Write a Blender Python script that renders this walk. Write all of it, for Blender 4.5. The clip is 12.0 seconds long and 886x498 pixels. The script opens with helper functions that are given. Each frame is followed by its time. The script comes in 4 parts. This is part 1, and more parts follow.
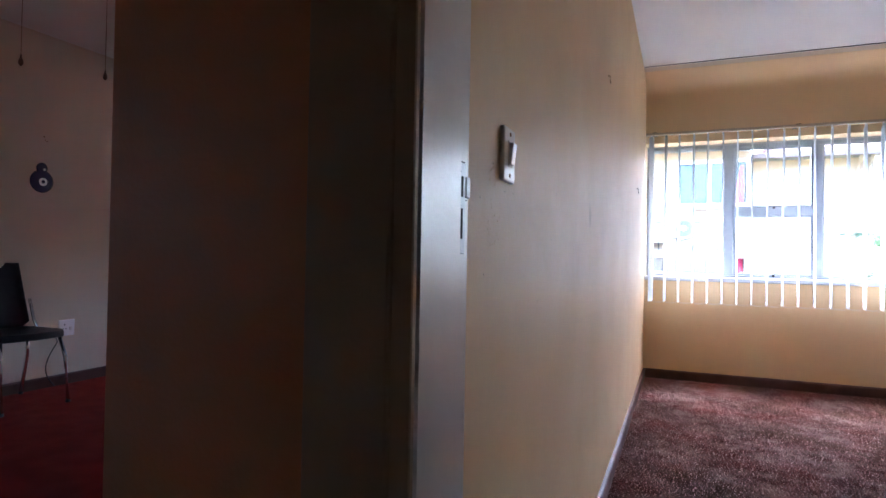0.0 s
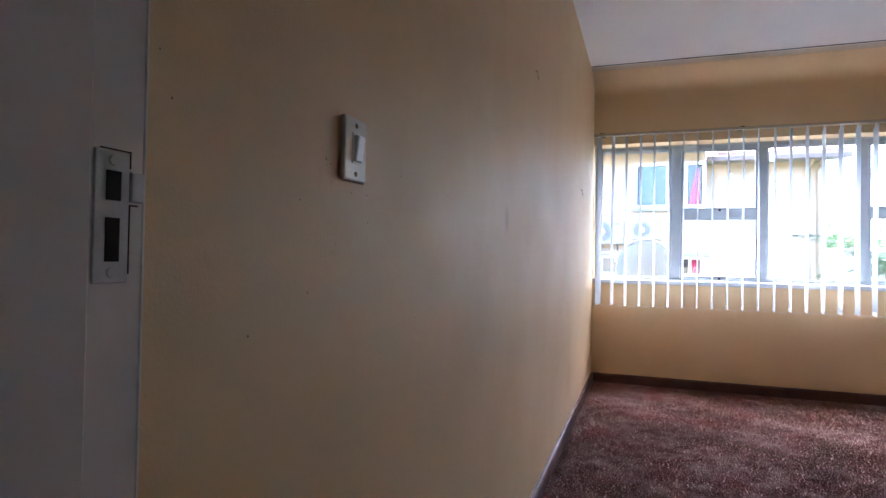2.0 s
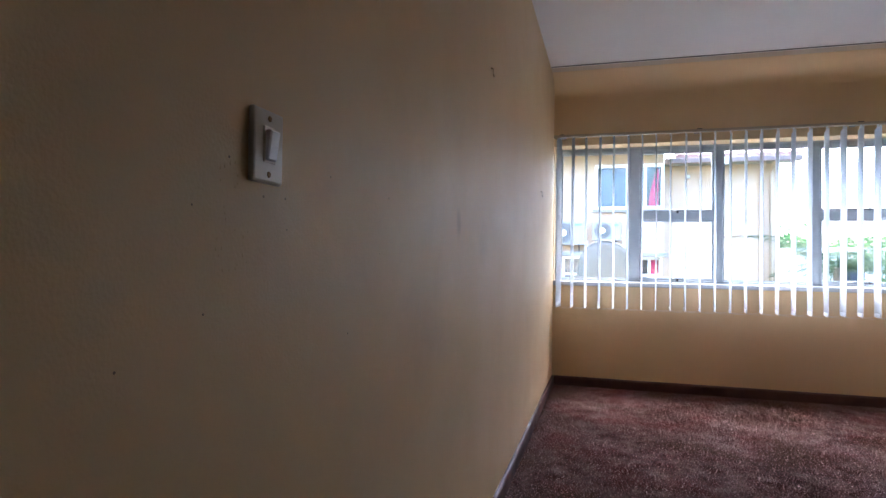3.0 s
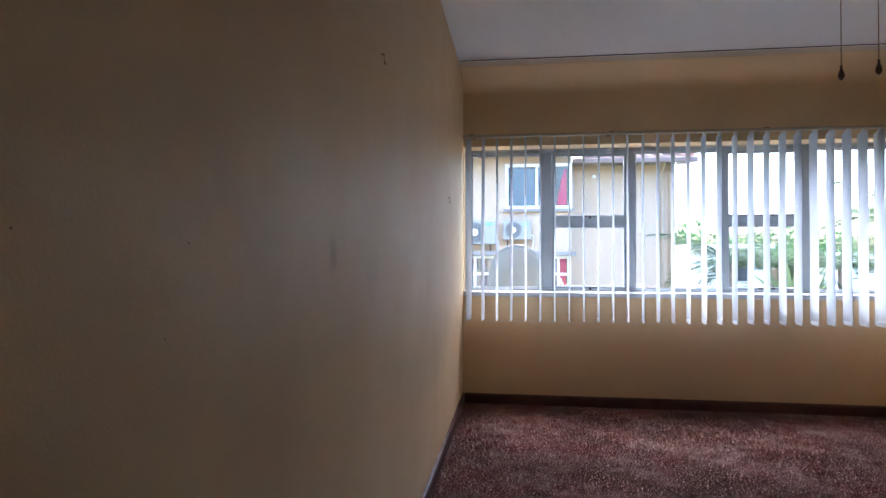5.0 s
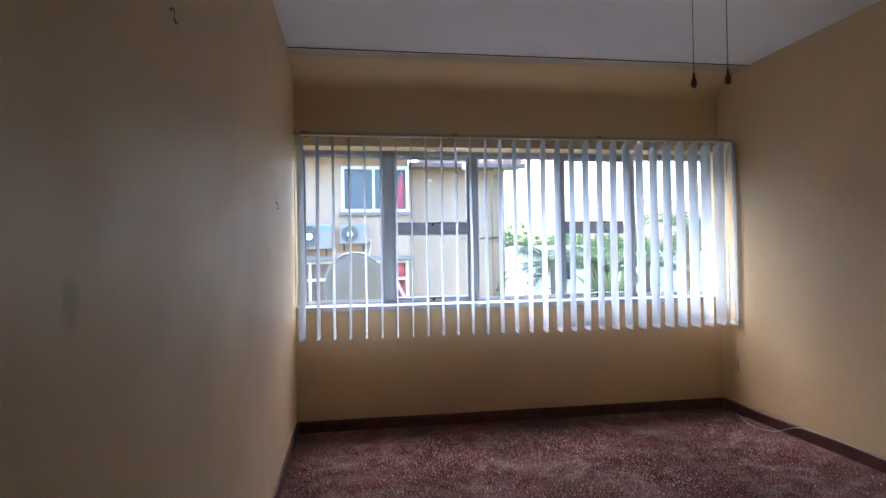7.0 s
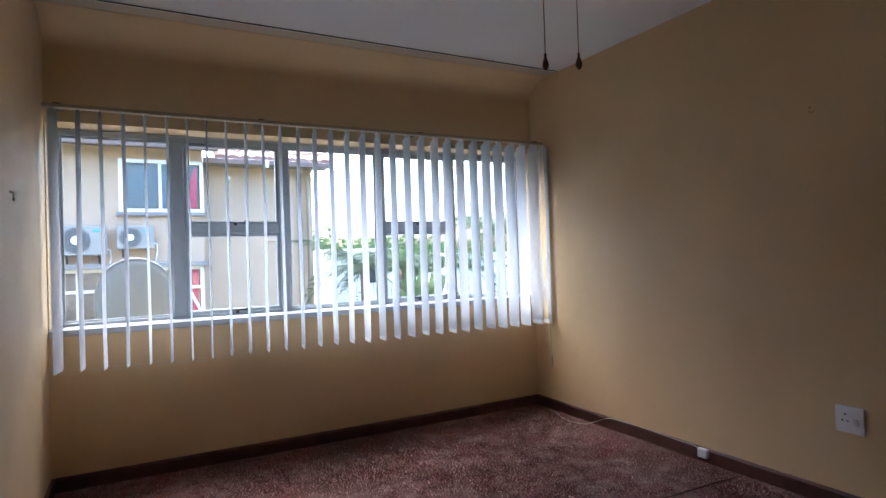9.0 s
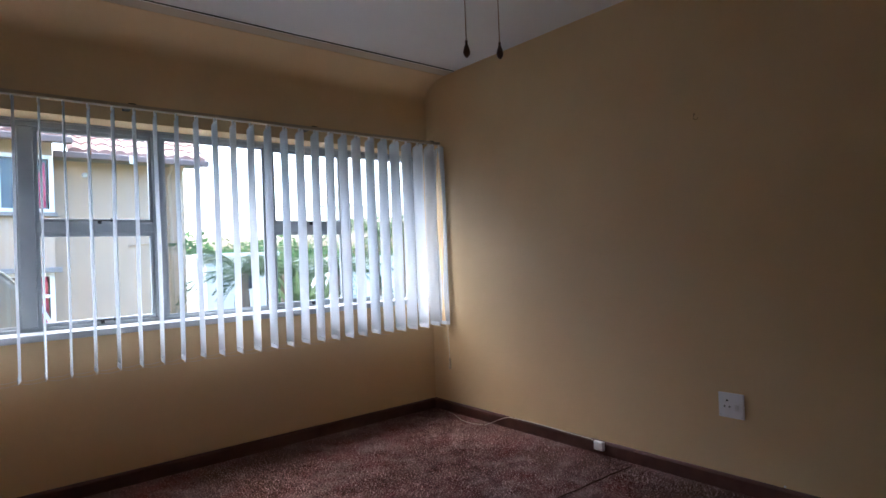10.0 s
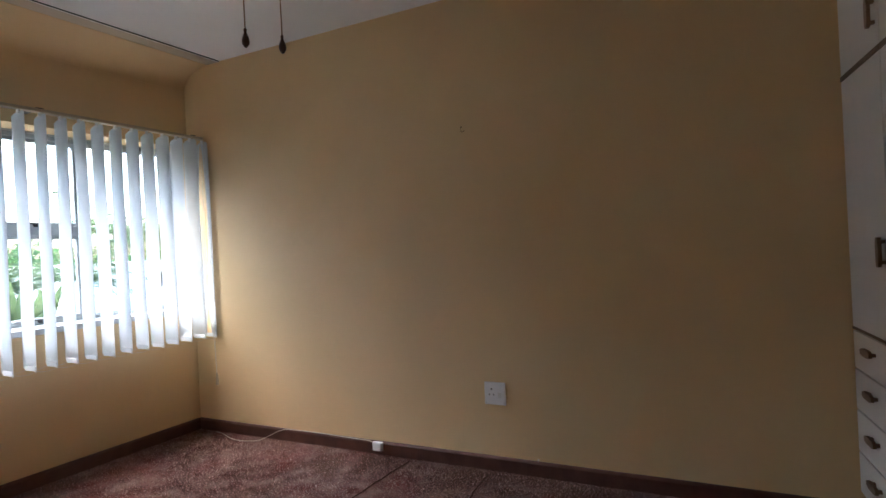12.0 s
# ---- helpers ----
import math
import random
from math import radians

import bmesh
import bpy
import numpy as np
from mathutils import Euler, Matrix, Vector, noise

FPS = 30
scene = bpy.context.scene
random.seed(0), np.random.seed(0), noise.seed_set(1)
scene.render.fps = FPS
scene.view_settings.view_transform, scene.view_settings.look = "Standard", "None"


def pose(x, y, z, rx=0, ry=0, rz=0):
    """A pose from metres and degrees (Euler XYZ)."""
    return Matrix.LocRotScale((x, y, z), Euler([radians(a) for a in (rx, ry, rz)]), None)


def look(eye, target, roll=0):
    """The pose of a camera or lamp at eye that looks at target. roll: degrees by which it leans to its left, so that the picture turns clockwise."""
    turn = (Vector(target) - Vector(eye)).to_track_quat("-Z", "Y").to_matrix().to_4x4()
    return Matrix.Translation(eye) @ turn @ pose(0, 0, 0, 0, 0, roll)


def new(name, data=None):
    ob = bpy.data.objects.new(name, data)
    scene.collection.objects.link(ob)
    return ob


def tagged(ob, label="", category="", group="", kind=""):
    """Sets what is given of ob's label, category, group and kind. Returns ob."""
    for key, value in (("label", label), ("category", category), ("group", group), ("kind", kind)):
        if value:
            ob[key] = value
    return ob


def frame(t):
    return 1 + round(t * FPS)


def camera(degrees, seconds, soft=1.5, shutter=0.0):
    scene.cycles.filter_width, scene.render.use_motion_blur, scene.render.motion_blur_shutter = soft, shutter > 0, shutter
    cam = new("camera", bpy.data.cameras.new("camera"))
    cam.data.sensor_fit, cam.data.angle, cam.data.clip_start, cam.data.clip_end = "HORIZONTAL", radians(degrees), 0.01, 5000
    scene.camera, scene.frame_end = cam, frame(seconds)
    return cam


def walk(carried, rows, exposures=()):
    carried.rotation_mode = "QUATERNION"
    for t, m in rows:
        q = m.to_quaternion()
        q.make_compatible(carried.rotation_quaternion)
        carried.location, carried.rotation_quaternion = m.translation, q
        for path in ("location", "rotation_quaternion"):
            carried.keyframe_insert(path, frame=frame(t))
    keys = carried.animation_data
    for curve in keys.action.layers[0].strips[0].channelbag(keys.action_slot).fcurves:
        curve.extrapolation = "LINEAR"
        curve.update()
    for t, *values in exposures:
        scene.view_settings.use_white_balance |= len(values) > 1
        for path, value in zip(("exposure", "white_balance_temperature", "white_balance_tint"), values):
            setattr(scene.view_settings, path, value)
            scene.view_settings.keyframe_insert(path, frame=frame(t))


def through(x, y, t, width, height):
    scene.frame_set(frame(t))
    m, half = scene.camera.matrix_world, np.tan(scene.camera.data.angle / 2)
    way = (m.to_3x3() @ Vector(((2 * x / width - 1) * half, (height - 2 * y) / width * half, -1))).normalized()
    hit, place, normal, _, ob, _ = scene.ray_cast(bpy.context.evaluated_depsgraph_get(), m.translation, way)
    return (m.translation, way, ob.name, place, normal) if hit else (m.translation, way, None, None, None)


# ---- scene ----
cam = camera(75.1, 12.0)
PATH = [
    (0, (0.297, -5.371, 1.021), (-0.466, -3.523, 1.049), 1.0),
    (0.5, (0.325, -5.323, 1.027), (-0.426, -3.469, 1.057), 1.1),
    (1, (0.362, -5.272, 1.031), (-0.365, -3.409, 1.061), 1.1),
    (1.5, (0.401, -5.209, 1.039), (-0.295, -3.335, 1.067), 1.1),
    (2, (0.43, -5.153, 1.044), (-0.232, -3.266, 1.075), 1.0),
    (2.5, (0.444, -5.105, 1.049), (-0.169, -3.202, 1.084), 0.7),
    (3, (0.443, -5.038, 1.061), (-0.103, -3.114, 1.096), 0.8),
    (5, (0.426, -4.607, 1.172), (0.173, -2.624, 1.196), 0.1),
    (5.5, (0.429, -4.509, 1.187), (0.256, -2.516, 1.217), 0.0),
    (6, (0.476, -4.401, 1.212), (0.389, -2.403, 1.237), -0.1),
    (6.5, (0.479, -4.298, 1.222), (0.541, -2.3, 1.248), -0.2),
    (7, (0.407, -4.213, 1.235), (0.716, -2.238, 1.262), -0.9),
    (9, (0.434, -3.817, 1.234), (1.375, -2.052, 1.257), -1.8),
    (9.5, (0.438, -3.738, 1.226), (1.513, -2.051, 1.247), -2.0),
    (10, (0.414, -3.649, 1.216), (1.691, -2.11, 1.239), -2.2),
    (10.5, (0.417, -3.594, 1.225), (1.897, -2.249, 1.236), -2.5),
    (11, (0.41, -3.575, 1.226), (2.024, -2.394, 1.231), -2.7),
    (11.5, (0.415, -3.573, 1.226), (2.122, -2.531, 1.226), -2.9),
    (12, (0.413, -3.574, 1.228), (2.187, -2.651, 1.224), -2.9),
]
walk(cam, [(t, look(eye, target, roll)) for t, eye, target, roll in PATH],
     exposures=[(0, 5.44, 4960, 15), (3, 4.58, 5090, 12), (5.5, 4.02, 5120, 12), (7, 3.86, 5120, 11), (9, 3.72, 5180, 10), (10.5, 3.62, 5230, 9), (12, 4.30, 5390, 5)])

# ---- light and exposure ----
world = bpy.data.worlds.new("sky")
scene.world = world
world.use_nodes = True
wn = world.node_tree
sky = wn.nodes.new("ShaderNodeTexSky")
sky.sky_type = 'NISHITA'
sky.sun_disc = False
sky.sun_elevation = radians(61.5)
sky.sun_rotation = radians(-13)
sky.air_density = 1.2
sky.dust_density = 7.0
wn.nodes["Background"].inputs[1].default_value = 0.15
wn.links.new(sky.outputs[0], wn.nodes["Background"].inputs[0])
sun_data = bpy.data.lights.new("sun", 'SUN')
sun_data.energy = 0.35
sun_data.angle = radians(60)
sun_data.color = (1.0, 0.97, 0.92)
sun = new("sun", sun_data)
sun.matrix_world = look((-2.2, 9.4, 17.8), (0, 0, 0))

# ---- sizes of the room ----
W, H = 3.31, 2.615          # bedroom width and ceiling height; the window wall's face is y = 0
YB = -4.85                  # bedroom face of the back wall
YH = -4.99                  # passage face of the back wall
XD = -0.200                 # lounge face of the dividing wall
XL = -4.06                  # far wall of the lounge
YP = -6.40                  # passage wall behind the start
SK = 0.080                  # skirting height


# ---- materials ----
def mat(name, c1, c2=None, scale=6.0, rough=0.5, bump=0.0, bump_scale=120.0, metal=0.0, c3=None, fine=0.0,
        rough_var=0.0, coat=0.0, stretch=None, rand=0.0, sheen=0.0, specular=0.5):
    m = bpy.data.materials.new(name)
    m.use_nodes = True
    nt = m.node_tree
    n, l = nt.nodes, nt.links
    b = n["Principled BSDF"]
    b.inputs["Roughness"].default_value = rough
    b.inputs["Metallic"].default_value = metal
    b.inputs["Coat Weight"].default_value = coat
    b.inputs["Sheen Weight"].default_value = sheen
    b.inputs["Specular IOR Level"].default_value = specular
    tc = n.new("ShaderNodeTexCoord")
    co = tc.outputs["Object"]
    if stretch:
        mp = n.new("ShaderNodeMapping")
        mp.inputs["Scale"].default_value = stretch
        l.new(co, mp.inputs["Vector"])
        co = mp.outputs["Vector"]
    c2 = c2 or tuple(v * 0.9 for v in c1)
    nz = n.new("ShaderNodeTexNoise")
    nz.inputs["Scale"].default_value = scale
    nz.inputs["Detail"].default_value = 6
    l.new(co, nz.inputs["Vector"])
    ramp = n.new("ShaderNodeValToRGB")
    ramp.color_ramp.elements[0].position, ramp.color_ramp.elements[1].position = 0.35, 0.68
    ramp.color_ramp.elements[0].color = (*c1, 1)
    ramp.color_ramp.elements[1].color = (*c2, 1)
    l.new(nz.outputs["Fac"], ramp.inputs["Fac"])
    col = ramp.outputs["Color"]
    if c3:
        nb = n.new("ShaderNodeTexNoise")
        nb.inputs["Scale"].default_value = scale * 0.28
        nb.inputs["Detail"].default_value = 3
        l.new(co, nb.inputs["Vector"])
        rb = n.new("ShaderNodeValToRGB")
        rb.color_ramp.elements[0].position, rb.color_ramp.elements[1].position = 0.45, 0.75
        l.new(nb.outputs["Fac"], rb.inputs["Fac"])
        mx = n.new("ShaderNodeMix")
        mx.data_type = 'RGBA'
        l.new(rb.outputs["Color"], mx.inputs[0])
        l.new(col, mx.inputs[6])
        mx.inputs[7].default_value = (*c3, 1)
        col = mx.outputs[2]
    if fine:
        nf = n.new("ShaderNodeTexNoise")
        nf.inputs["Scale"].default_value = bump_scale
        nf.inputs["Detail"].default_value = 2
        l.new(co, nf.inputs["Vector"])
        mr = n.new("ShaderNodeMapRange")
        mr.inputs[1].default_value, mr.inputs[2].default_value = 0.3, 0.7
        mr.inputs[3].default_value, mr.inputs[4].default_value = 1 - fine, 1 + fine
        l.new(nf.outputs["Fac"], mr.inputs[0])
        mf = n.new("ShaderNodeVectorMath")
        mf.operation = 'SCALE'
        l.new(col, mf.inputs[0])
        l.new(mr.outputs[0], mf.inputs["Scale"])
        col = mf.outputs[0]
    if rand:
        oi = n.new("ShaderNodeObjectInfo")
        mr2 = n.new("ShaderNodeMapRange")
        mr2.inputs[3].default_value, mr2.inputs[4].default_value = 1 - rand, 1 + rand
        l.new(oi.outputs["Random"], mr2.inputs[0])
        ms = n.new("ShaderNodeVectorMath")
        ms.operation = 'SCALE'
        l.new(col, ms.inputs[0])
        l.new(mr2.outputs[0], ms.inputs["Scale"])
        col = ms.outputs[0]
    l.new(col, b.inputs["Base Color"])
    if rough_var:
        mrr = n.new("ShaderNodeMapRange")
        mrr.inputs[1].default_value, mrr.inputs[2].default_value = 0.3, 0.7
        mrr.inputs[3].default_value, mrr.inputs[4].default_value = rough - rough_var, rough + rough_var
        l.new(nz.outputs["Fac"], mrr.inputs[0])
        l.new(mrr.outputs[0], b.inputs["Roughness"])
    if bump:
        nb2 = n.new("ShaderNodeTexNoise")
        nb2.inputs["Scale"].default_value = bump_scale
        nb2.inputs["Detail"].default_value = 4
        l.new(co, nb2.inputs["Vector"])
        bp = n.new("ShaderNodeBump")
        bp.inputs["Strength"].default_value = bump
        bp.inputs["Distance"].default_value = 0.01
        l.new(nb2.outputs["Fac"], bp.inputs["Height"])
        l.new(bp.outputs["Normal"], b.inputs["Normal"])
    return m


def pile_mat(name):
    """Yarn colour by the tuft, over worn paler, redder and trodden brown patches."""
    m = mat(name, (0.132, 0.056, 0.047), (0.290, 0.188, 0.168), 9.0, 0.95, specular=0.1, c3=(0.190, 0.053, 0.045), sheen=0.15)
    n, l = m.node_tree.nodes, m.node_tree.links
    b = n["Principled BSDF"]
    col = b.inputs["Base Color"].links[0].from_socket
    tc = n.new("ShaderNodeTexCoord")
    trod = n.new("ShaderNodeTexNoise")
    trod.inputs["Scale"].default_value = 1.7
    trod.inputs["Detail"].default_value = 5
    trod.inputs["Distortion"].default_value = 0.6
    l.new(tc.outputs["Object"], trod.inputs["Vector"])
    tr = n.new("ShaderNodeValToRGB")
    tr.color_ramp.elements[0].position, tr.color_ramp.elements[1].position = 0.50, 0.66
    l.new(trod.outputs["Fac"], tr.inputs["Fac"])
    mx = n.new("ShaderNodeMix")
    mx.data_type = 'RGBA'
    l.new(tr.outputs["Color"], mx.inputs[0])
    l.new(col, mx.inputs[6])
    mx.inputs[7].default_value = (0.140, 0.072, 0.051, 1)
    geo = n.new("ShaderNodeNewGeometry")
    mr = n.new("ShaderNodeMapRange")
    mr.inputs[3].default_value, mr.inputs[4].default_value = 0.74, 1.24
    l.new(geo.outputs["Random Per Island"], mr.inputs[0])
    ms = n.new("ShaderNodeVectorMath")
    ms.operation = 'SCALE'
    l.new(mx.outputs[2], ms.inputs[0])
    l.new(mr.outputs[0], ms.inputs["Scale"])
    l.new(ms.outputs[0], b.inputs["Base Color"])
    return m


def glass_mat(name, tint=(0.97, 0.985, 0.98)):
    m = bpy.data.materials.new(name)
    m.use_nodes = True
    n, l = m.node_tree.nodes, m.node_tree.links
    n.remove(n["Principled BSDF"])
    tr = n.new("ShaderNodeBsdfTransparent")
    tr.inputs[0].default_value = (*tint, 1)
    gl = n.new("ShaderNodeBsdfGlossy")
    gl.inputs["Roughness"].default_value = 0.02
    fr = n.new("ShaderNodeFresnel")
    fr.inputs[0].default_value = 1.45
    mx = n.new("ShaderNodeMixShader")
    l.new(fr.outputs[0], mx.inputs[0])
    l.new(tr.outputs[0], mx.inputs[1])
    l.new(gl.outputs[0], mx.inputs[2])
    l.new(mx.outputs[0], n["Material Output"].inputs[0])
    return m


def cloth_mat(name, colour, through=0.45, weave=900.0, bump=0.15):
    m = bpy.data.materials.new(name)
    m.use_nodes = True
    n, l = m.node_tree.nodes, m.node_tree.links
    n.remove(n["Principled BSDF"])
    tc = n.new("ShaderNodeTexCoord")
    nz = n.new("ShaderNodeTexNoise")
    nz.inputs["Scale"].default_value = weave
    l.new(tc.outputs["Object"], nz.inputs["Vector"])
    big = n.new("ShaderNodeTexNoise")
    big.inputs["Scale"].default_value = 9
    l.new(tc.outputs["Object"], big.inputs["Vector"])
    ramp = n.new("ShaderNodeValToRGB")
    ramp.color_ramp.elements[0].color = (*[v * 0.9 for v in colour], 1)
    ramp.color_ramp.elements[1].color = (*colour, 1)
    l.new(big.outputs["Fac"], ramp.inputs["Fac"])
    bp = n.new("ShaderNodeBump")
    bp.inputs["Strength"].default_value = bump
    bp.inputs["Distance"].default_value = 0.002
    l.new(nz.outputs["Fac"], bp.inputs["Height"])
    df, tl = n.new("ShaderNodeBsdfDiffuse"), n.new("ShaderNodeBsdfTranslucent")
    mx = n.new("ShaderNodeMixShader")
    mx.inputs[0].default_value = through
    for s in (df, tl):
        l.new(ramp.outputs["Color"], s.inputs["Color"])
        l.new(bp.outputs["Normal"], s.inputs["Normal"])
    l.new(df.outputs[0], mx.inputs[1])
    l.new(tl.outputs[0], mx.inputs[2])
    l.new(mx.outputs[0], n["Material Output"].inputs[0])
    return m


M_WALL = mat("cream_wall_paint", (0.73, 0.535, 0.285), (0.695, 0.505, 0.265), 3.0, 0.54, 0.14, 210, rough_var=0.06, c3=(0.71, 0.525, 0.295), specular=0.4)


def trowelled(m):
    """Broad shallow waves in the plaster, which break up the paint's sheen."""
    n, l = m.node_tree.nodes, m.node_tree.links
    b = n["Principled BSDF"]
    tc = n.new("ShaderNodeTexCoord")
    nz = n.new("ShaderNodeTexNoise")
    nz.inputs["Scale"].default_value = 5.5
    nz.inputs["Detail"].default_value = 3
    l.new(tc.outputs["Object"], nz.inputs["Vector"])
    bp = n.new("ShaderNodeBump")
    bp.inputs["Strength"].default_value = 0.35
    bp.inputs["Distance"].default_value = 0.02
    l.new(nz.outputs["Fac"], bp.inputs["Height"])
    l.new(b.inputs["Normal"].links[0].from_socket, bp.inputs["Normal"])
    l.new(bp.outputs["Normal"], b.inputs["Normal"])
    return m


def scuffed(m, marks):
    """Rubbed marks on a wall in the plane x = 0: (y, z, half width, half height, how dark)."""
    n, l = m.node_tree.nodes, m.node_tree.links
    b = n["Principled BSDF"]
    col = b.inputs["Base Color"].links[0].from_socket
    tc = n.new("ShaderNodeTexCoord")
    wob = n.new("ShaderNodeTexNoise")
    wob.inputs["Scale"].default_value = 14
    l.new(tc.outputs["Object"], wob.inputs["Vector"])
    for y, z, hy, hz, dark in marks:
        mp = n.new("ShaderNodeMapping")
        mp.inputs["Location"].default_value = (0, -y / hy, -z / hz)
        mp.inputs["Scale"].default_value = (0, 1 / hy, 1 / hz)
        l.new(tc.outputs["Object"], mp.inputs["Vector"])
        ln = n.new("ShaderNodeVectorMath")
        ln.operation = 'LENGTH'
        l.new(mp.outputs[0], ln.inputs[0])
        ad = n.new("ShaderNodeMath")
        ad.operation = 'ADD'
        l.new(ln.outputs["Value"], ad.inputs[0])
        l.new(wob.outputs["Fac"], ad.inputs[1])
        mr = n.new("ShaderNodeMapRange")
        mr.interpolation_type = 'SMOOTHSTEP'
        mr.inputs[1].default_value, mr.inputs[2].default_value = 0.6, 1.6
        mr.inputs[3].default_value, mr.inputs[4].default_value = 1 - dark, 1.0
        l.new(ad.outputs[0], mr.inputs[0])
        sc = n.new("ShaderNodeVectorMath")
        sc.operation = 'SCALE'
        l.new(col, sc.inputs[0])
        l.new(mr.outputs[0], sc.inputs["Scale"])
        col = sc.outputs[0]
    l.new(col, b.inputs["Base Color"])
    return m


M_WALLSCUFF = scuffed(mat("cream_wall_paint_scuffed", (0.73, 0.535, 0.285), (0.695, 0.505, 0.265), 3.0, 0.53, 0.14, 210, rough_var=0.07, c3=(0.71, 0.525, 0.295), specular=0.45),
                      [(-3.30, 1.17, 0.035, 0.06, 0.22), (-2.93, 1.12, 0.12, 0.10, 0.07), (-2.5, 1.245, 0.30, 0.04, -0.06), (-3.65, 0.97, 0.25, 0.3, 0.05), (-1.7, 0.92, 0.4, 0.5, 0.05)])
trowelled(M_WALL)
trowelled(M_WALLSCUFF)
M_LOUNGE = mat("lounge_wall_paint", (0.66, 0.56, 0.44), (0.62, 0.52, 0.41), 3.0, 0.55, 0.12, 180)
# cream paint taken down to brown, with the passage's shade and red bounce included
M_PASSAGESHADE = mat("shaded_passage_paint", (0.53, 0.26, 0.12), (0.50, 0.24, 0.11), 3.0, 0.5, 0.12, 180)
M_CEIL = mat("ceiling_paint", (0.82, 0.81, 0.79), (0.79, 0.78, 0.76), 2.0, 0.8, 0.08, 90)
M_CARPET = mat("rose_carpet", (0.27, 0.13, 0.11), (0.42, 0.27, 0.235), 5.5, 0.95, 1.0, 130, c3=(0.42, 0.19, 0.165), fine=0.5, sheen=0.15, specular=0.1)
M_BORDER = mat("border_paint", (0.60, 0.52, 0.40), (0.57, 0.49, 0.38), 4, 0.6, 0.1, 150)
M_PILE = pile_mat("rose_carpet_pile")
M_SEAM = mat("matted_carpet", (0.075, 0.038, 0.028), (0.11, 0.06, 0.045), 40, 0.95, 0.6, 200, specular=0.1)
M_REDCARPET = mat("red_carpet", (0.20, 0.022, 0.016), (0.26, 0.035, 0.025), 7, 0.95, 0.8, 220, fine=0.3, specular=0.1)
M_SKIRT = mat("brown_skirting_wood", (0.095, 0.033, 0.020), (0.065, 0.022, 0.014), 10, 0.55, 0.15, 60, rough_var=0.08)
M_FRAME = mat("grey_window_enamel", (0.36, 0.39, 0.41), (0.33, 0.36, 0.38), 12, 0.4, 0.08, 90)
M_SILL = mat("white_sill_paint", (0.50, 0.51, 0.52), (0.45, 0.46, 0.47), 8, 0.45, 0.1, 90)
M_GLASS = glass_mat("window_glass")
M_VANE = cloth_mat("white_vane_fabric", (0.72, 0.745, 0.77), 0.28)
M_RAIL = mat("cream_rail_enamel", (0.50, 0.41, 0.29), (0.46, 0.38, 0.26), 20, 0.5)
M_BLACK = mat("black_metal", (0.02, 0.02, 0.022), (0.03, 0.03, 0.03), 40, 0.4, metal=0.3)
M_DARK = mat("dark_recess", (0.012, 0.011, 0.010), (0.02, 0.018, 0.016), 20, 0.9)
M_DOORFRAME = mat("grey_white_frame_enamel", (0.74, 0.71, 0.68), (0.71, 0.68, 0.65), 9, 0.32, 0.05, 30, rough_var=0.02, specular=0.7)
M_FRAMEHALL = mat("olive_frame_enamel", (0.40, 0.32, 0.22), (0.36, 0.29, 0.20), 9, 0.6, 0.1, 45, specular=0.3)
M_STEEL = mat("painted_strike_steel", (0.62, 0.63, 0.63), (0.56, 0.57, 0.57), 60, 0.3, 0.1, 150)
M_PLASTIC = mat("white_switch_plastic", (0.72, 0.66, 0.56), (0.68, 0.62, 0.52), 30, 0.3, 0.03, 120)
M_PLASTICW = mat("white_socket_plastic", (0.88, 0.88, 0.90), (0.86, 0.86, 0.88), 30, 0.3, 0.03, 120)
M_BRASS = mat("dull_brass", (0.30, 0.19, 0.09), (0.22, 0.13, 0.06), 80, 0.4, metal=0.8)
M_KNOB = mat("dark_wood_knob", (0.11, 0.05, 0.025), (0.07, 0.03, 0.015), 90, 0.35)
M_CHIP = mat("bared_plaster", (0.30, 0.21, 0.14), (0.24, 0.17, 0.11), 80, 0.8)
M_CORD = mat("white_cable_plastic", (0.68, 0.62, 0.52), (0.62, 0.56, 0.46), 50, 0.5)
M_WARD = mat("white_wardrobe_laminate", (0.72, 0.69, 0.66), (0.69, 0.66, 0.63), 5, 0.4, 0.05, 80)
M_WARDEDGE = mat("brown_wardrobe_edging", (0.16, 0.09, 0.05), (0.11, 0.06, 0.035), 30, 0.5)
M_HANDLE = mat("bronze_handle", (0.26, 0.17, 0.10), (0.20, 0.12, 0.07), 60, 0.4, metal=0.4)
M_CHROME = mat("chrome", (0.75, 0.75, 0.76), (0.7, 0.7, 0.71), 30, 0.12, metal=1.0)
M_LEATHER = mat("black_leatherette", (0.018, 0.020, 0.028), (0.025, 0.027, 0.035), 30, 0.38, 0.2, 260)
M_ORN = mat("dark_blue_glass", (0.012, 0.012, 0.05), (0.018, 0.016, 0.06), 30, 0.15)
M_WHITE = mat("white_enamel", (0.80, 0.80, 0.79), (0.76, 0.76, 0.75), 20, 0.4)
M_HOUSE = mat("peach_plaster", (0.46, 0.355, 0.25), (0.43, 0.33, 0.23), 2.2, 0.85, 0.3, 25, c3=(0.41, 0.32, 0.235))
M_TILE = mat("terracotta_roof_tile", (0.27, 0.145, 0.105), (0.21, 0.11, 0.08), 4, 0.85, 0.3, 30, c3=(0.36, 0.26, 0.21))
M_FASCIA = mat("brown_gutter_paint", (0.17, 0.12, 0.10), (0.14, 0.10, 0.085), 8, 0.5)
M_HWIN = mat("blue_grey_curtain", (0.105, 0.155, 0.215), (0.085, 0.125, 0.185), 4, 0.6, stretch=(14, 1, 1))
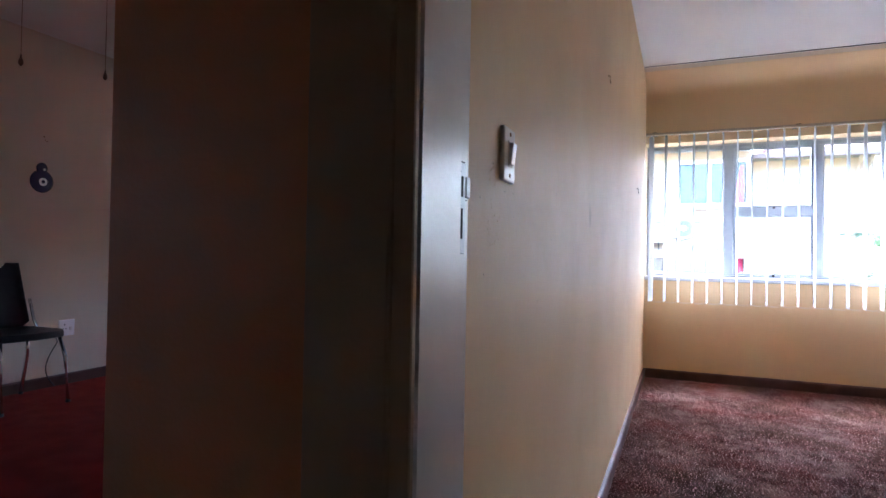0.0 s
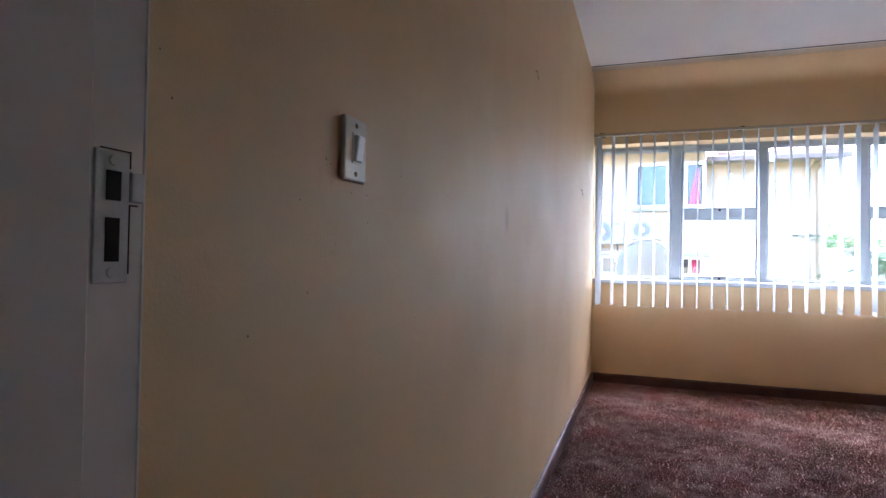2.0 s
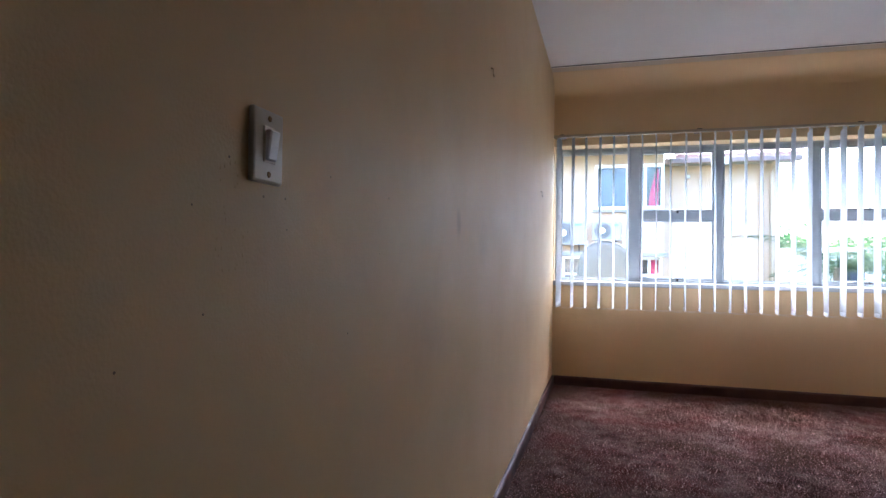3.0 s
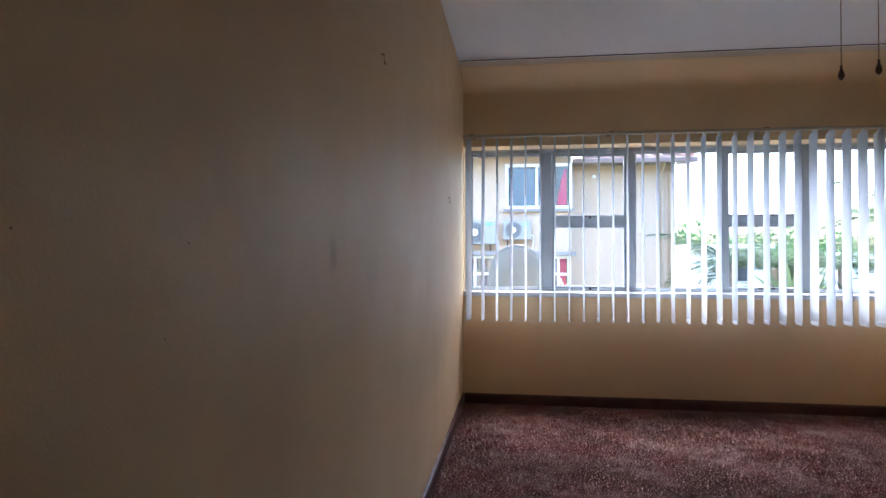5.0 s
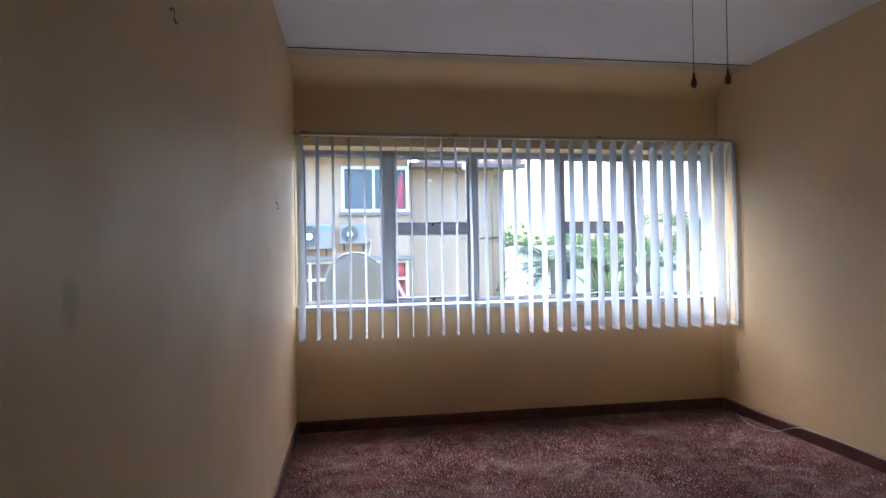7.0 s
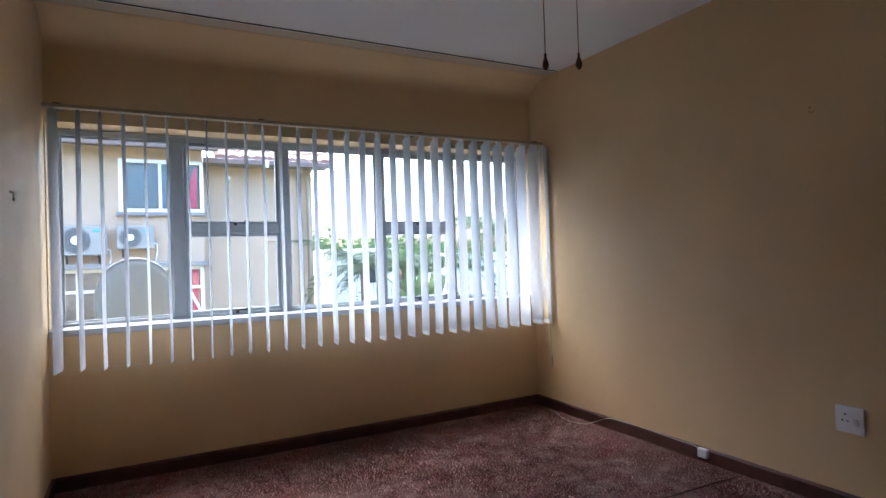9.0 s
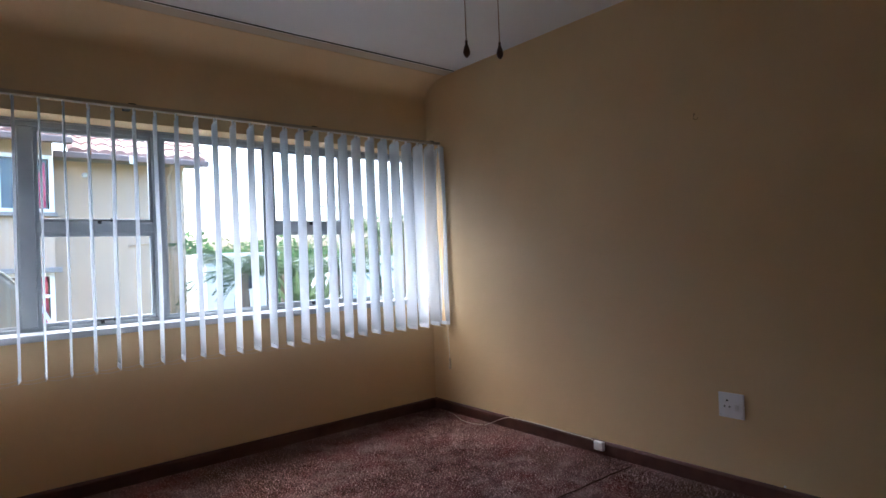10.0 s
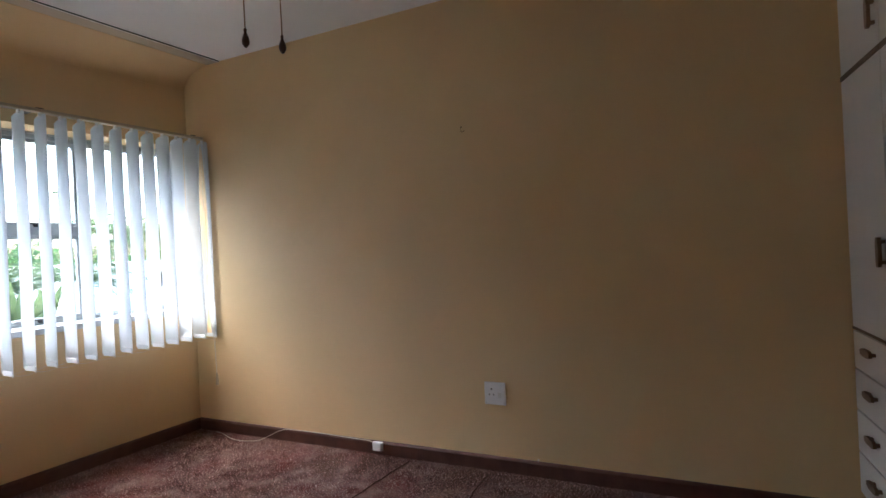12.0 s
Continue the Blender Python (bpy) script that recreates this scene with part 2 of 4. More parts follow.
# the gloom of unlit rooms, put into the colour of flat sheets
M_HDARK = mat("painted_room_dark", (0.022, 0.027, 0.04), (0.03, 0.036, 0.05), 3, 0.3)
M_MAGENTA = mat("magenta_curtain", (0.55, 0.02, 0.12), (0.42, 0.015, 0.09), 5, 0.7, stretch=(20, 1, 1))
M_AC = mat("ivory_unit_enamel", (0.28, 0.27, 0.245), (0.265, 0.255, 0.23), 12, 0.5)
M_ACDARK = mat("grey_fan_grille", (0.07, 0.07, 0.07), (0.05, 0.05, 0.05), 30, 0.6)
M_TEAL = mat("teal_badge", (0.10, 0.35, 0.40), (0.09, 0.33, 0.38), 10, 0.5)
M_DISH = mat("grey_dish_paint", (0.14, 0.155, 0.16), (0.125, 0.14, 0.145), 5, 0.45, 0.05, 60)
M_LEDGE = mat("grey_concrete_ledge", (0.25, 0.23, 0.21), (0.21, 0.19, 0.175), 6, 0.9, 0.3, 40)
M_WHITEWALL = mat("white_garden_wall", (0.80, 0.78, 0.72), (0.74, 0.72, 0.66), 2, 0.85, 0.2, 30)
M_GROUND = mat("garden_ground", (0.07, 0.085, 0.04), (0.05, 0.07, 0.03), 0.6, 0.95, 0.5, 8)
M_BARK = mat("palm_bark", (0.20, 0.15, 0.11), (0.14, 0.10, 0.07), 12, 0.9, 0.6, 30)


def leaf_mat(name, c1, c2):
    m = cloth_mat(name, c1, 0.35, 60, 0.05)
    n, l = m.node_tree.nodes, m.node_tree.links
    ramp = [x for x in n if x.type == 'VALTORGB'][0]
    ramp.color_ramp.elements[0].color, ramp.color_ramp.elements[1].color = (*c2, 1), (*c1, 1)
    geo = n.new("ShaderNodeNewGeometry")
    l.new(geo.outputs["Random Per Island"], ramp.inputs["Fac"])
    return m


M_LEAF = leaf_mat("broad_leaf", (0.075, 0.125, 0.045), (0.03, 0.06, 0.025))
M_PALM = leaf_mat("palm_leaf", (0.11, 0.14, 0.075), (0.05, 0.075, 0.04))
M_STRELITZIA = leaf_mat("bright_strap_leaf", (0.15, 0.19, 0.085), (0.08, 0.11, 0.055))


# ---- building helpers ----
ORIGIN = {}


SHIFT = 0.04                # the neighbour's house along x


def thing(name, at, label, category, group="", kind=""):
    ob = new(name)
    ob.empty_display_size = 0.05
    ob.location = at
    ORIGIN[ob.name] = Vector(at)
    return tagged(ob, label, category, group, kind)


def finish(name, bm, material, smooth=False):
    bmesh.ops.recalc_face_normals(bm, faces=bm.faces[:])
    me = bpy.data.meshes.new(name)
    bm.to_mesh(me)
    bm.free()
    me.materials.append(material)
    if smooth:
        for p in me.polygons:
            p.use_smooth = True
    return me


def part(name, bm, material, parent, label="", smooth=False, kind=""):
    """One mesh, built in world coordinates, as a child of a thing or of a part."""
    o = ORIGIN[parent.name]
    bmesh.ops.translate(bm, verts=bm.verts[:], vec=-o)
    ob = new(name, finish(name, bm, material, smooth))
    ob.parent = parent
    ORIGIN[ob.name] = o
    if label:
        tagged(ob, label)
    return tagged(ob, kind=kind) if kind else ob


def single(name, bm, material, label, category, kind="", group="", smooth=False):
    """A thing of one mesh; its origin is the middle of its base."""
    lo = [min(v.co[i] for v in bm.verts) for i in range(3)]
    hi = [max(v.co[i] for v in bm.verts) for i in range(3)]
    o = Vector(((lo[0] + hi[0]) / 2, (lo[1] + hi[1]) / 2, lo[2]))
    if kind == "structure":
        o = Vector((0, 0, 0))
    bmesh.ops.translate(bm, verts=bm.verts[:], vec=-o)
    ob = new(name, finish(name, bm, material, smooth))
    ob.location = o
    ORIGIN[ob.name] = o
    return tagged(ob, label, category, group, kind)


def box(bm, x0, x1, y0, y1, z0, z1, bevel=0.0, seg=1):
    t = bmesh.new()
    bmesh.ops.create_cube(t, size=1)
    for v in t.verts:
        v.co = Vector((x0 + (v.co.x + 0.5) * (x1 - x0), y0 + (v.co.y + 0.5) * (y1 - y0), z0 + (v.co.z + 0.5) * (z1 - z0)))
    if bevel:
        bmesh.ops.bevel(t, geom=t.edges[:], offset=bevel, segments=seg, affect='EDGES', profile=0.5)
    merge(bm, t)
    return bm


def merge(bm, t, m=None):
    if m is not None:
        bmesh.ops.transform(t, matrix=m, verts=t.verts[:])
    me = bpy.data.meshes.new("tmp")
    t.to_mesh(me)
    t.free()
    bm.from_mesh(me)
    bpy.data.meshes.remove(me)


def bx(*a, **k):
    return box(bmesh.new(), *a, **k)


def tube(bm, pts, r, n=8, caps=True, taper=None):
    """A round tube along points; taper scales the radius at its end."""
    pts = [Vector(p) for p in pts]
    rings = []
    for i, p in enumerate(pts):
        d = (pts[min(i + 1, len(pts) - 1)] - pts[max(i - 1, 0)]).normalized()
        a = d.orthogonal().normalized() if abs(d.z) > 0.99 else d.cross(Vector((0, 0, 1))).normalized()
        b = d.cross(a).normalized()
        rr = r if taper is None else r * (1 + (taper - 1) * i / (len(pts) - 1))
        rings.append([bm.verts.new(p + rr * (math.cos(2 * math.pi * k / n) * a + math.sin(2 * math.pi * k / n) * b)) for k in range(n)])
    for u, v in zip(rings, rings[1:]):
        for k in range(n):
            bm.faces.new((u[k], u[(k + 1) % n], v[(k + 1) % n], v[k]))
    if caps:
        bm.faces.new(rings[0][::-1])
        bm.faces.new(rings[-1])
    return bm


def lathe(bm, profile, m, n=20):
    """Turn a profile of (radius, height) about z, then place it by m."""
    t = bmesh.new()
    rings = [[t.verts.new((max(r, 1e-4) * math.cos(2 * math.pi * k / n), max(r, 1e-4) * math.sin(2 * math.pi * k / n), h)) for k in range(n)] for r, h in profile]
    for u, v in zip(rings, rings[1:]):
        for k in range(n):
            t.faces.new((u[k], u[(k + 1) % n], v[(k + 1) % n], v[k]))
    t.faces.new(rings[0][::-1])
    t.faces.new(rings[-1])
    merge(bm, t, m)
    return bm


def prism(bm, outline, m, depth):
    """Extrude a flat outline (x, y) by depth along z, then place it by m."""
    t = bmesh.new()
    f = t.faces.new([t.verts.new((x, y, 0)) for x, y in outline])
    e = bmesh.ops.extrude_face_region(t, geom=[f])
    bmesh.ops.translate(t, verts=[v for v in e["geom"] if isinstance(v, bmesh.types.BMVert)], vec=(0, 0, depth))
    merge(bm, t, m)
    return bm


# ---- the bedroom ----
def wall(name, boxes, material, label):
    bm = bmesh.new()
    for b in boxes:
        box(bm, *b)
    return single(name, bm, material, label, "wall", "structure")


ZS, ZT = 0.860, 2.047       # window opening
single("floor", bx(0, W, YB, 0, -0.2, 0.0), M_CARPET, "worn dusty rose fitted carpet with mottled pile", "carpet", "structure")
wall("wall_left", [(XD + 0.01, 0, YB, 0, -0.2, H + 0.2)], M_WALLSCUFF, "cream satin painted plaster wall with scuffs")
wall("wall_window", [(0, W, 0, 0.22, -0.2, ZS), (0, W, 0, 0.22, ZT, H + 0.2), (0, 0.006, 0, 0.22, ZS, ZT), (W - 0.006, W, 0, 0.22, ZS, ZT)],
     M_WALL, "cream painted plaster wall around the wide window")
wall("wall_right", [(W, W + 0.2, YB, 0.22, -0.2, H + 0.2)], M_WALL, "cream painted plaster wall with a socket")
DX0, DX1, DZ = 0.084, 0.95, 2.10
wall("wall_back", [(0, DX0, YH + 0.004, YB, -0.2, H + 0.2), (DX1, W + 0.2, YH + 0.004, YB, -0.2, H + 0.2), (DX0, DX1, YH + 0.004, YB, DZ, H + 0.2)],
     M_WALL, "cream painted plaster wall with a doorway")
single("ceiling", bx(0, W, YB, 0, H, H + 0.2), M_CEIL, "flat white painted ceiling", "ceiling", "structure")


def carpet_pile():
    """Short leaning tufts over the whole bedroom floor."""
    rng = np.random.default_rng(7)
    step = 0.0084
    gx, gy = np.meshgrid(np.arange(0.022, W - 0.02, step), np.arange(YB + 0.01, -0.022, step))
    n = gx.size
    px = gx.ravel() + rng.uniform(-0.0048, 0.0048, n)
    py = gy.ravel() + rng.uniform(-0.0048, 0.0048, n)
    r = rng.uniform(0.0044, 0.0064, n)
    h = rng.uniform(0.004, 0.0100, n)
    # the pile leans one way here and another there, where it was walked on
    lx = 0.0035 * np.sin(3.1 * px + 2.3 * np.sin(2.2 * py + 0.7)) + 0.0025 * np.sin(9.7 * px - 6.3 * py)
    ly = 0.0035 * np.sin(2.7 * py + 1.9 * np.sin(3.3 * px)) + 0.0025 * np.sin(8.9 * py + 7.1 * px)
    a = rng.uniform(0, 6.283, n)
    v = np.zeros((n, 5, 3))
    for k in range(4):
        v[:, k, 0] = px + r * np.cos(a + k * math.pi / 2)
        v[:, k, 1] = py + r * np.sin(a + k * math.pi / 2)
        v[:, k, 2] = -0.001
    v[:, 4, 0] = px + lx + rng.normal(0, 0.0045, n)
    v[:, 4, 1] = py + ly + rng.normal(0, 0.0045, n)
    v[:, 4, 2] = h
    base = np.arange(n)[:, None, None] * 5
    f = (base + np.array([[0, 1, 4], [1, 2, 4], [2, 3, 4], [3, 0, 4]])[None]).reshape(-1, 3)
    me = bpy.data.meshes.new("carpet_pile")
    me.from_pydata(v.reshape(-1, 3).tolist(), [], f.tolist())
    me.materials.append(M_PILE)
    ob = new("carpet_pile", me)
    return tagged(ob, "short tufted dusty rose carpet pile", "carpet", kind="stuff")


carpet_pile()


def skirting(name, p0, p1, inward):
    """A board with a rounded top along a wall."""
    p0, p1, i = Vector(p0), Vector(p1), Vector(inward)
    prof = [(0, 0), (0.016, 0), (0.018, SK - 0.012), (0.013, SK - 0.003), (0.008, SK), (0, SK)]
    bm = bmesh.new()
    a = [bm.verts.new(p0 + i * u + Vector((0, 0, h))) for u, h in prof]
    b = [bm.verts.new(p1 + i * u + Vector((0, 0, h))) for u, h in prof]
    for k in range(len(prof)):
        j = (k + 1) % len(prof)
        bm.faces.new((a[k], a[j], b[j], b[k]))
    bm.faces.new(a[::-1])
    bm.faces.new(b)
    return single(name, bm, M_SKIRT, "dark reddish brown wooden skirting board", "skirting", "structure")


skirting("baseboard_left", (0.0, YB, 0), (0.0, 0, 0), (1, 0, 0))
skirting("baseboard_window", (0.018, 0, 0), (W - 0.018, 0, 0), (0, -1, 0))
skirting("baseboard_right", (W, 0, 0), (W, -3.965, 0), (-1, 0, 0))


def curtain_track():
    y = -0.370
    t = thing("curtain_track", (W / 2, y, H), "slim white ceiling curtain track with a dark slot", "curtain track")
    part("rail", bx(0.004, W - 0.004, y - 0.005, y + 0.008, H - 0.006, H - 0.0005, bevel=0.001), M_CEIL, t)
    part("slot", bx(0.006, W - 0.006, y - 0.010, y - 0.0052, H - 0.005, H - 0.0005), M_DARK, t, "dark narrow slot")
    n = 9
    for k in range(n):
        x = 0.1 + k * (W - 0.2) / (n - 1)
        part("fixing_clip", bx(x - 0.012, x + 0.012, y + 0.009, y + 0.013, H - 0.006, H - 0.0005, bevel=0.001), M_CEIL, t)
    return t


curtain_track()


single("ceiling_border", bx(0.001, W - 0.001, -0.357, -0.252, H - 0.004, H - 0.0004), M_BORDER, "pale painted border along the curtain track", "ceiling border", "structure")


def cove():
    """A shallow hollow of plaster that rounds the wall over into the ceiling."""
    bm = bmesh.new()
    prof = [(0.0, H), (-0.251, H)]
    for k in range(25):
        a = math.pi / 2 * k / 24
        prof.append((-0.251 * (1 - math.sin(a)) - 0.002, H - 0.006 - 0.15 * (1 - math.cos(a))))
    prof.append((0.0, H - 0.156))
    ends = [[bm.verts.new((x, y, z)) for y, z in prof] for x in (0.001, W - 0.001)]
    for k in range(len(prof)):
        q = (k + 1) % len(prof)
        bm.faces.new((ends[0][k], ends[0][q], ends[1][q], ends[1][k]))
    bm.faces.new(ends[0][::-1])
    bm.faces.new(ends[1])
    single("trim", bm, M_WALL, "cream painted plaster cove above the window", "cove", "structure")


cove()


# ---- the window ----
def window():
    t = thing("window_1", (W / 2, 0.1, ZS), "wide grey steel window with five lights and two opening pairs", "window", kind="structure")
    y0, y1 = 0.160, 0.205
    xl, xr = 0.008, W - 0.008
    zb, zt = 0.868, 2.044
    gb, gt = 0.909, 2.004
    fr = part("window_frame", bx(xl, xr, y0, y1, zb, gb, bevel=0.003), M_FRAME, t)
    part("head", bx(xl, xr, y0, y1, gt, 2.032, bevel=0.003), M_FRAME, fr)
    part("head_filler", bx(xl, xr, y0 + 0.002, y1 - 0.002, 2.033, zt), M_SILL, fr, "white plaster strip")
    part("jamb", bx(xl, 0.055, y0, y1, gb, gt, bevel=0.003), M_FRAME, fr)
    part("jamb", bx(3.284, xr, y0, y1, gb, gt, bevel=0.003), M_FRAME, fr)
    mull = [(0.637, 0.712), (1.302, 1.366), (2.010, 2.064), (2.606, 2.668)]
    for a, b in mull:
        part("mullion", bx(a, b, y0 - 0.004, y1, gb, gt, bevel=0.004), M_FRAME, fr)
    edges = [0.055] + [v for m in mull for v in m] + [3.284]
    for k in range(5):
        a, b = edges[2 * k], edges[2 * k + 1]
        if k in (1, 3):
            # a pair of sashes, one above the other
            for z0, z1 in ((gb, 1.425), (1.482, gt)):
                sash = bmesh.new()
                s = 0.022
                for q in ((a, b, z0, z0 + s), (a, b, z1 - s, z1), (a, a + s, z0 + s, z1 - s), (b - s, b, z0 + s, z1 - s)):
                    box(sash, q[0] + 0.002, q[1] - 0.002, y0 + 0.008, y1 - 0.008, q[2], q[3], bevel=0.002)
                so = part("sash", sash, M_FRAME, t)
                p = part("pane", bx(a + s, b - s, y0 + 0.021, y0 + 0.025, z0 + s, z1 - s), M_GLASS, so, "clear glass")
                p.visible_shadow = False
                # stay with its bar and pegs on the lower rail
                c = (a + b) / 2 + 0.028
                st = bmesh.new()
                box(st, c - 0.075, c + 0.055, y0 - 0.012, y0 - 0.004, z0 + 0.010, z0 + 0.018, bevel=0.002)
                box(st, c - 0.030, c - 0.012, y0 - 0.018, y0 + 0.008, z0 - 0.008, z0 + 0.012, bevel=0.002)
                tube(st, [(c + 0.040, y0 - 0.006, z0 + 0.004), (c + 0.040, y0 - 0.006, z0 + 0.026)], 0.004, 6)
                part("casement_stay", st, M_BLACK, so, "small black casement stay")
            part("transom", bx(a, b, y0 - 0.002, y1, 1.425, 1.482, bevel=0.003), M_FRAME, fr)
        else:
            bead = bmesh.new()
            for q in ((a, b, gb, gb + 0.012), (a, b, gt - 0.012, gt), (a, a + 0.012, gb + 0.012, gt - 0.012), (b - 0.012, b, gb + 0.012, gt - 0.012)):
                box(bead, q[0], q[1], y0 + 0.012, y0 + 0.03, q[2], q[3])
            part("glazing_bead", bead, M_FRAME, fr)
            p = part("pane", bx(a, b, y0 + 0.031, y0 + 0.035, gb, gt), M_GLASS, t, "clear glass")
            p.visible_shadow = False
    part("window_sill", bx(0.004, W - 0.004, -0.034, 0.16, 0.852, 0.889, bevel=0.006, seg=2), M_SILL, t, "white painted sill")
    return t


window()


# ---- vertical blind ----
def vane_mesh(seedling):
    """One fabric strip: slightly bowed across, a little waved along, with a hemmed foot."""
    w, z0, z1, n, rows = 0.138, 0.0, 1.392, 8, 14
    bm = bmesh.new()
    grid = []
    for r in range(rows + 1):
        h = z0 + (z1 - z0) * r / rows
        row = []
        for k in range(n + 1):
            u = k / n - 0.5
            bow = 0.010 * (1 - 4 * u * u) + 0.0015 * math.sin(5 * h + seedling)
            dip = 0.006 * u * 2 if r == 0 else 0
            top = -0.022 * abs(2 * u) ** 3 if r == rows else 0
            row.append(bm.verts.new((bow, u * w, h + dip + top)))
        grid.append(row)
    for a, b in zip(grid, grid[1:]):
        for k in range(n):
            bm.faces.new((a[k], a[k + 1], b[k + 1], b[k]))
    bmesh.ops.solidify(bm, geom=bm.faces[:], thickness=0.0012)
    return finish("vane", bm, M_VANE, True)


def vertical_blind():
    yv, zv = -0.165, 0.684
    t = thing("vertical_blind", (W / 2, yv, zv), "white fabric vertical blind with open vanes", "blind")
    rail = part("head_rail", bx(0.012, W - 0.012, yv - 0.022, yv + 0.022, 2.084, 2.104, bevel=0.004, seg=2), M_RAIL, t, "slim cream head rail")
    for x in (0.080, 1.135, 2.225, 3.225):
        b = bmesh.new()
        box(b, x - 0.018, x + 0.018, yv - 0.012, -0.001, 2.105, 2.111, bevel=0.001)
        box(b, x - 0.018, x + 0.018, -0.006, -0.001, 2.111, 2.124, bevel=0.001)
        part("bracket", b, M_BLACK, rail, "dark steel bracket")
    meshes = [vane_mesh(s * 1.7) for s in range(4)]
    hanger = finish("hanger", bx(-0.004, 0.004, -0.012, 0.012, 1.376, 1.402, bevel=0.001), M_WHITE)
    weight = finish("weight", bx(-0.0025, 0.0025, -0.054, 0.054, -0.004, 0.022, bevel=0.001), M_VANE)
    tip = finish("chain_clip", bx(-0.003, 0.003, -0.063, -0.055, -0.010, 0.004, bevel=0.001), M_CORD)
    n, x0, dx = 31, 0.060, 0.1082
    rng = random.Random(4)
    for k in range(n):
        x = x0 + k * dx
        turn = -4.7 + 3.5 * max(0, k - 8) / 22 + rng.uniform(-1.4, 1.4)
        if k == 0:
            turn = -14
        if k == n - 1:
            turn, x = -7, x - 0.006
        v = new("vane", meshes[k % 4])
        v.parent = t
        v.matrix_basis = pose(x - W / 2, rng.uniform(-0.002, 0.002), rng.uniform(-0.003, 0.003), 0, rng.uniform(-0.15, 0.15), turn)
        for nm, me in (("hanger", hanger), ("weight", weight), ("chain_clip", tip)):
            s = new(nm, me)
            s.parent = v
    for side in (-1, 1):
        # bead chain sagging from foot to foot
        ch = bmesh.new()
        pts = []
        for k in range(n - 1):
            for q in range(4):
                u = q / 4
                pts.append((x0 + (k + u) * dx, yv + side * 0.057, zv - 0.002 - 0.010 * 4 * u * (1 - u)))
        tube(ch, pts, 0.0011, 5)
        part("bead_chain", ch, M_CORD, t, "thin white bead chain")
    cord = bmesh.new()
    xc = W - 0.03
    tube(cord, [(xc, yv - 0.01, 2.085), (xc, yv - 0.012, 1.4), (xc + 0.004, yv - 0.055, 0.42)], 0.0016, 6)
    tube(cord, [(xc + 0.012, yv - 0.03, 2.085), (xc + 0.012, yv - 0.035, 1.4), (xc + 0.004, yv - 0.057, 0.42)], 0.0016, 6)
    c = part("control_cord", cord, M_CORD, t, "thin cream control cord")
    lb = bmesh.new()
    lathe(lb, [(0.002, 0.09), (0.007, 0.085), (0.010, 0.03), (0.010, 0.004), (0.007, 0)], pose(xc + 0.004, yv - 0.056, 0.335), 12)
    part("cord_weight", lb, M_RAIL, c, "small cream cord weight", smooth=True)
    return t


vertical_blind()


# ---- small fittings ----
def light_switch():
    y, z = -4.366, 1.207
    t = thing("light_switch", (0, y, z), "yellowed white rocker light switch on the wall", "light switch")
    part("plate", bx(0.0, 0.010, y - 0.035, y + 0.035, z - 0.049, z + 0.049, bevel=0.004, seg=2), M_PLASTIC, t)
    rk = bmesh.new()
    box(rk, 0, 0.011, -0.011, 0.011, -0.020, 0.020, bevel=0.002)
    bmesh.ops.transform(rk, matrix=pose(0.0075, y, z + 0.002, 0, 7, 0), verts=rk.verts[:])
    part("surround", bx(0.0095, 0.0118, y - 0.014, y + 0.014, z - 0.022, z + 0.026, bevel=0.001), M_PLASTIC, t)
    part("rocker", rk, M_PLASTICW, t, "white rocker tilted up")
    for dz in (-0.037, 0.037):
        part("screw", lathe(bmesh.new(), [(0.0042, 0), (0.0042, 0.001), (0.003, 0.0018)], pose(0.0098, y, z + dz, 0, 90, 0), 10), M_BRASS, t, "small dark screw")
    return t


light_switch()


def socket(x, y, z, m, s=0.0615):
    """A square plate in the plane of x = 0 that faces -x, then placed by m."""
    t = thing("wall_socket", (0, 0, 0), "white square wall socket with round pin holes and a switch", "wall socket")
    part("plate", bx(-0.011, 0, -s, s, -s, s, bevel=0.004, seg=2), M_PLASTICW, t)
    for dy, dz, r in ((0.018, 0.024, 0.0048), (0.031, -0.006, 0.004), (0.007, -0.006, 0.004)):
        part("pin_hole", lathe(bmesh.new(), [(r, 0), (r, 0.0006)], pose(-0.0108, dy, dz, 0, -90, 0), 12), M_DARK, t, "dark round pin hole")
    rk = bmesh.new()
    box(rk, -0.004, 0.004, -0.009, 0.009, -0.015, 0.015, bevel=0.002)
    bmesh.ops.transform(rk, matrix=pose(-0.0125, -0.028, -0.008, 0, -8, 0), verts=rk.verts[:])
    part("rocker", rk, M_WHITE, t, "small white rocker")
    for dy in (-0.052, 0.052):
        part("screw", lathe(bmesh.new(), [(0.003, 0), (0.003, 0.0008)], pose(-0.0108, dy, -0.05, 0, -90, 0), 8), M_STEEL, t)
    t.matrix_basis = m
    return t


sk = socket(0, 0, 0, pose(W, -2.344, 0.423))
tagged(sk, "white square wall socket low on the cream wall")


def cup_hook(m, label):
    """A flush wire hook: a short stem off the wall, a straight drop and a small curl."""
    t = bmesh.new()
    tube(t, [(0, 0, 0.011), (0.005, 0, 0.011), (0.0065, 0, 0.008), (0.0065, 0, -0.007), (0.0065, 0.004, -0.0110), (0.0065, 0.010, -0.0120),
             (0.0065, 0.015, -0.0095), (0.0065, 0.017, -0.005)], 0.0012, 6)
    tube(t, [(0, 0, 0.011), (0.0015, 0, 0.011)], 0.0035, 8)
    bmesh.ops.transform(t, matrix=m, verts=t.verts[:])
    return single("wall_hook", t, M_BRASS, label, "hook", group="wall hooks", smooth=True)


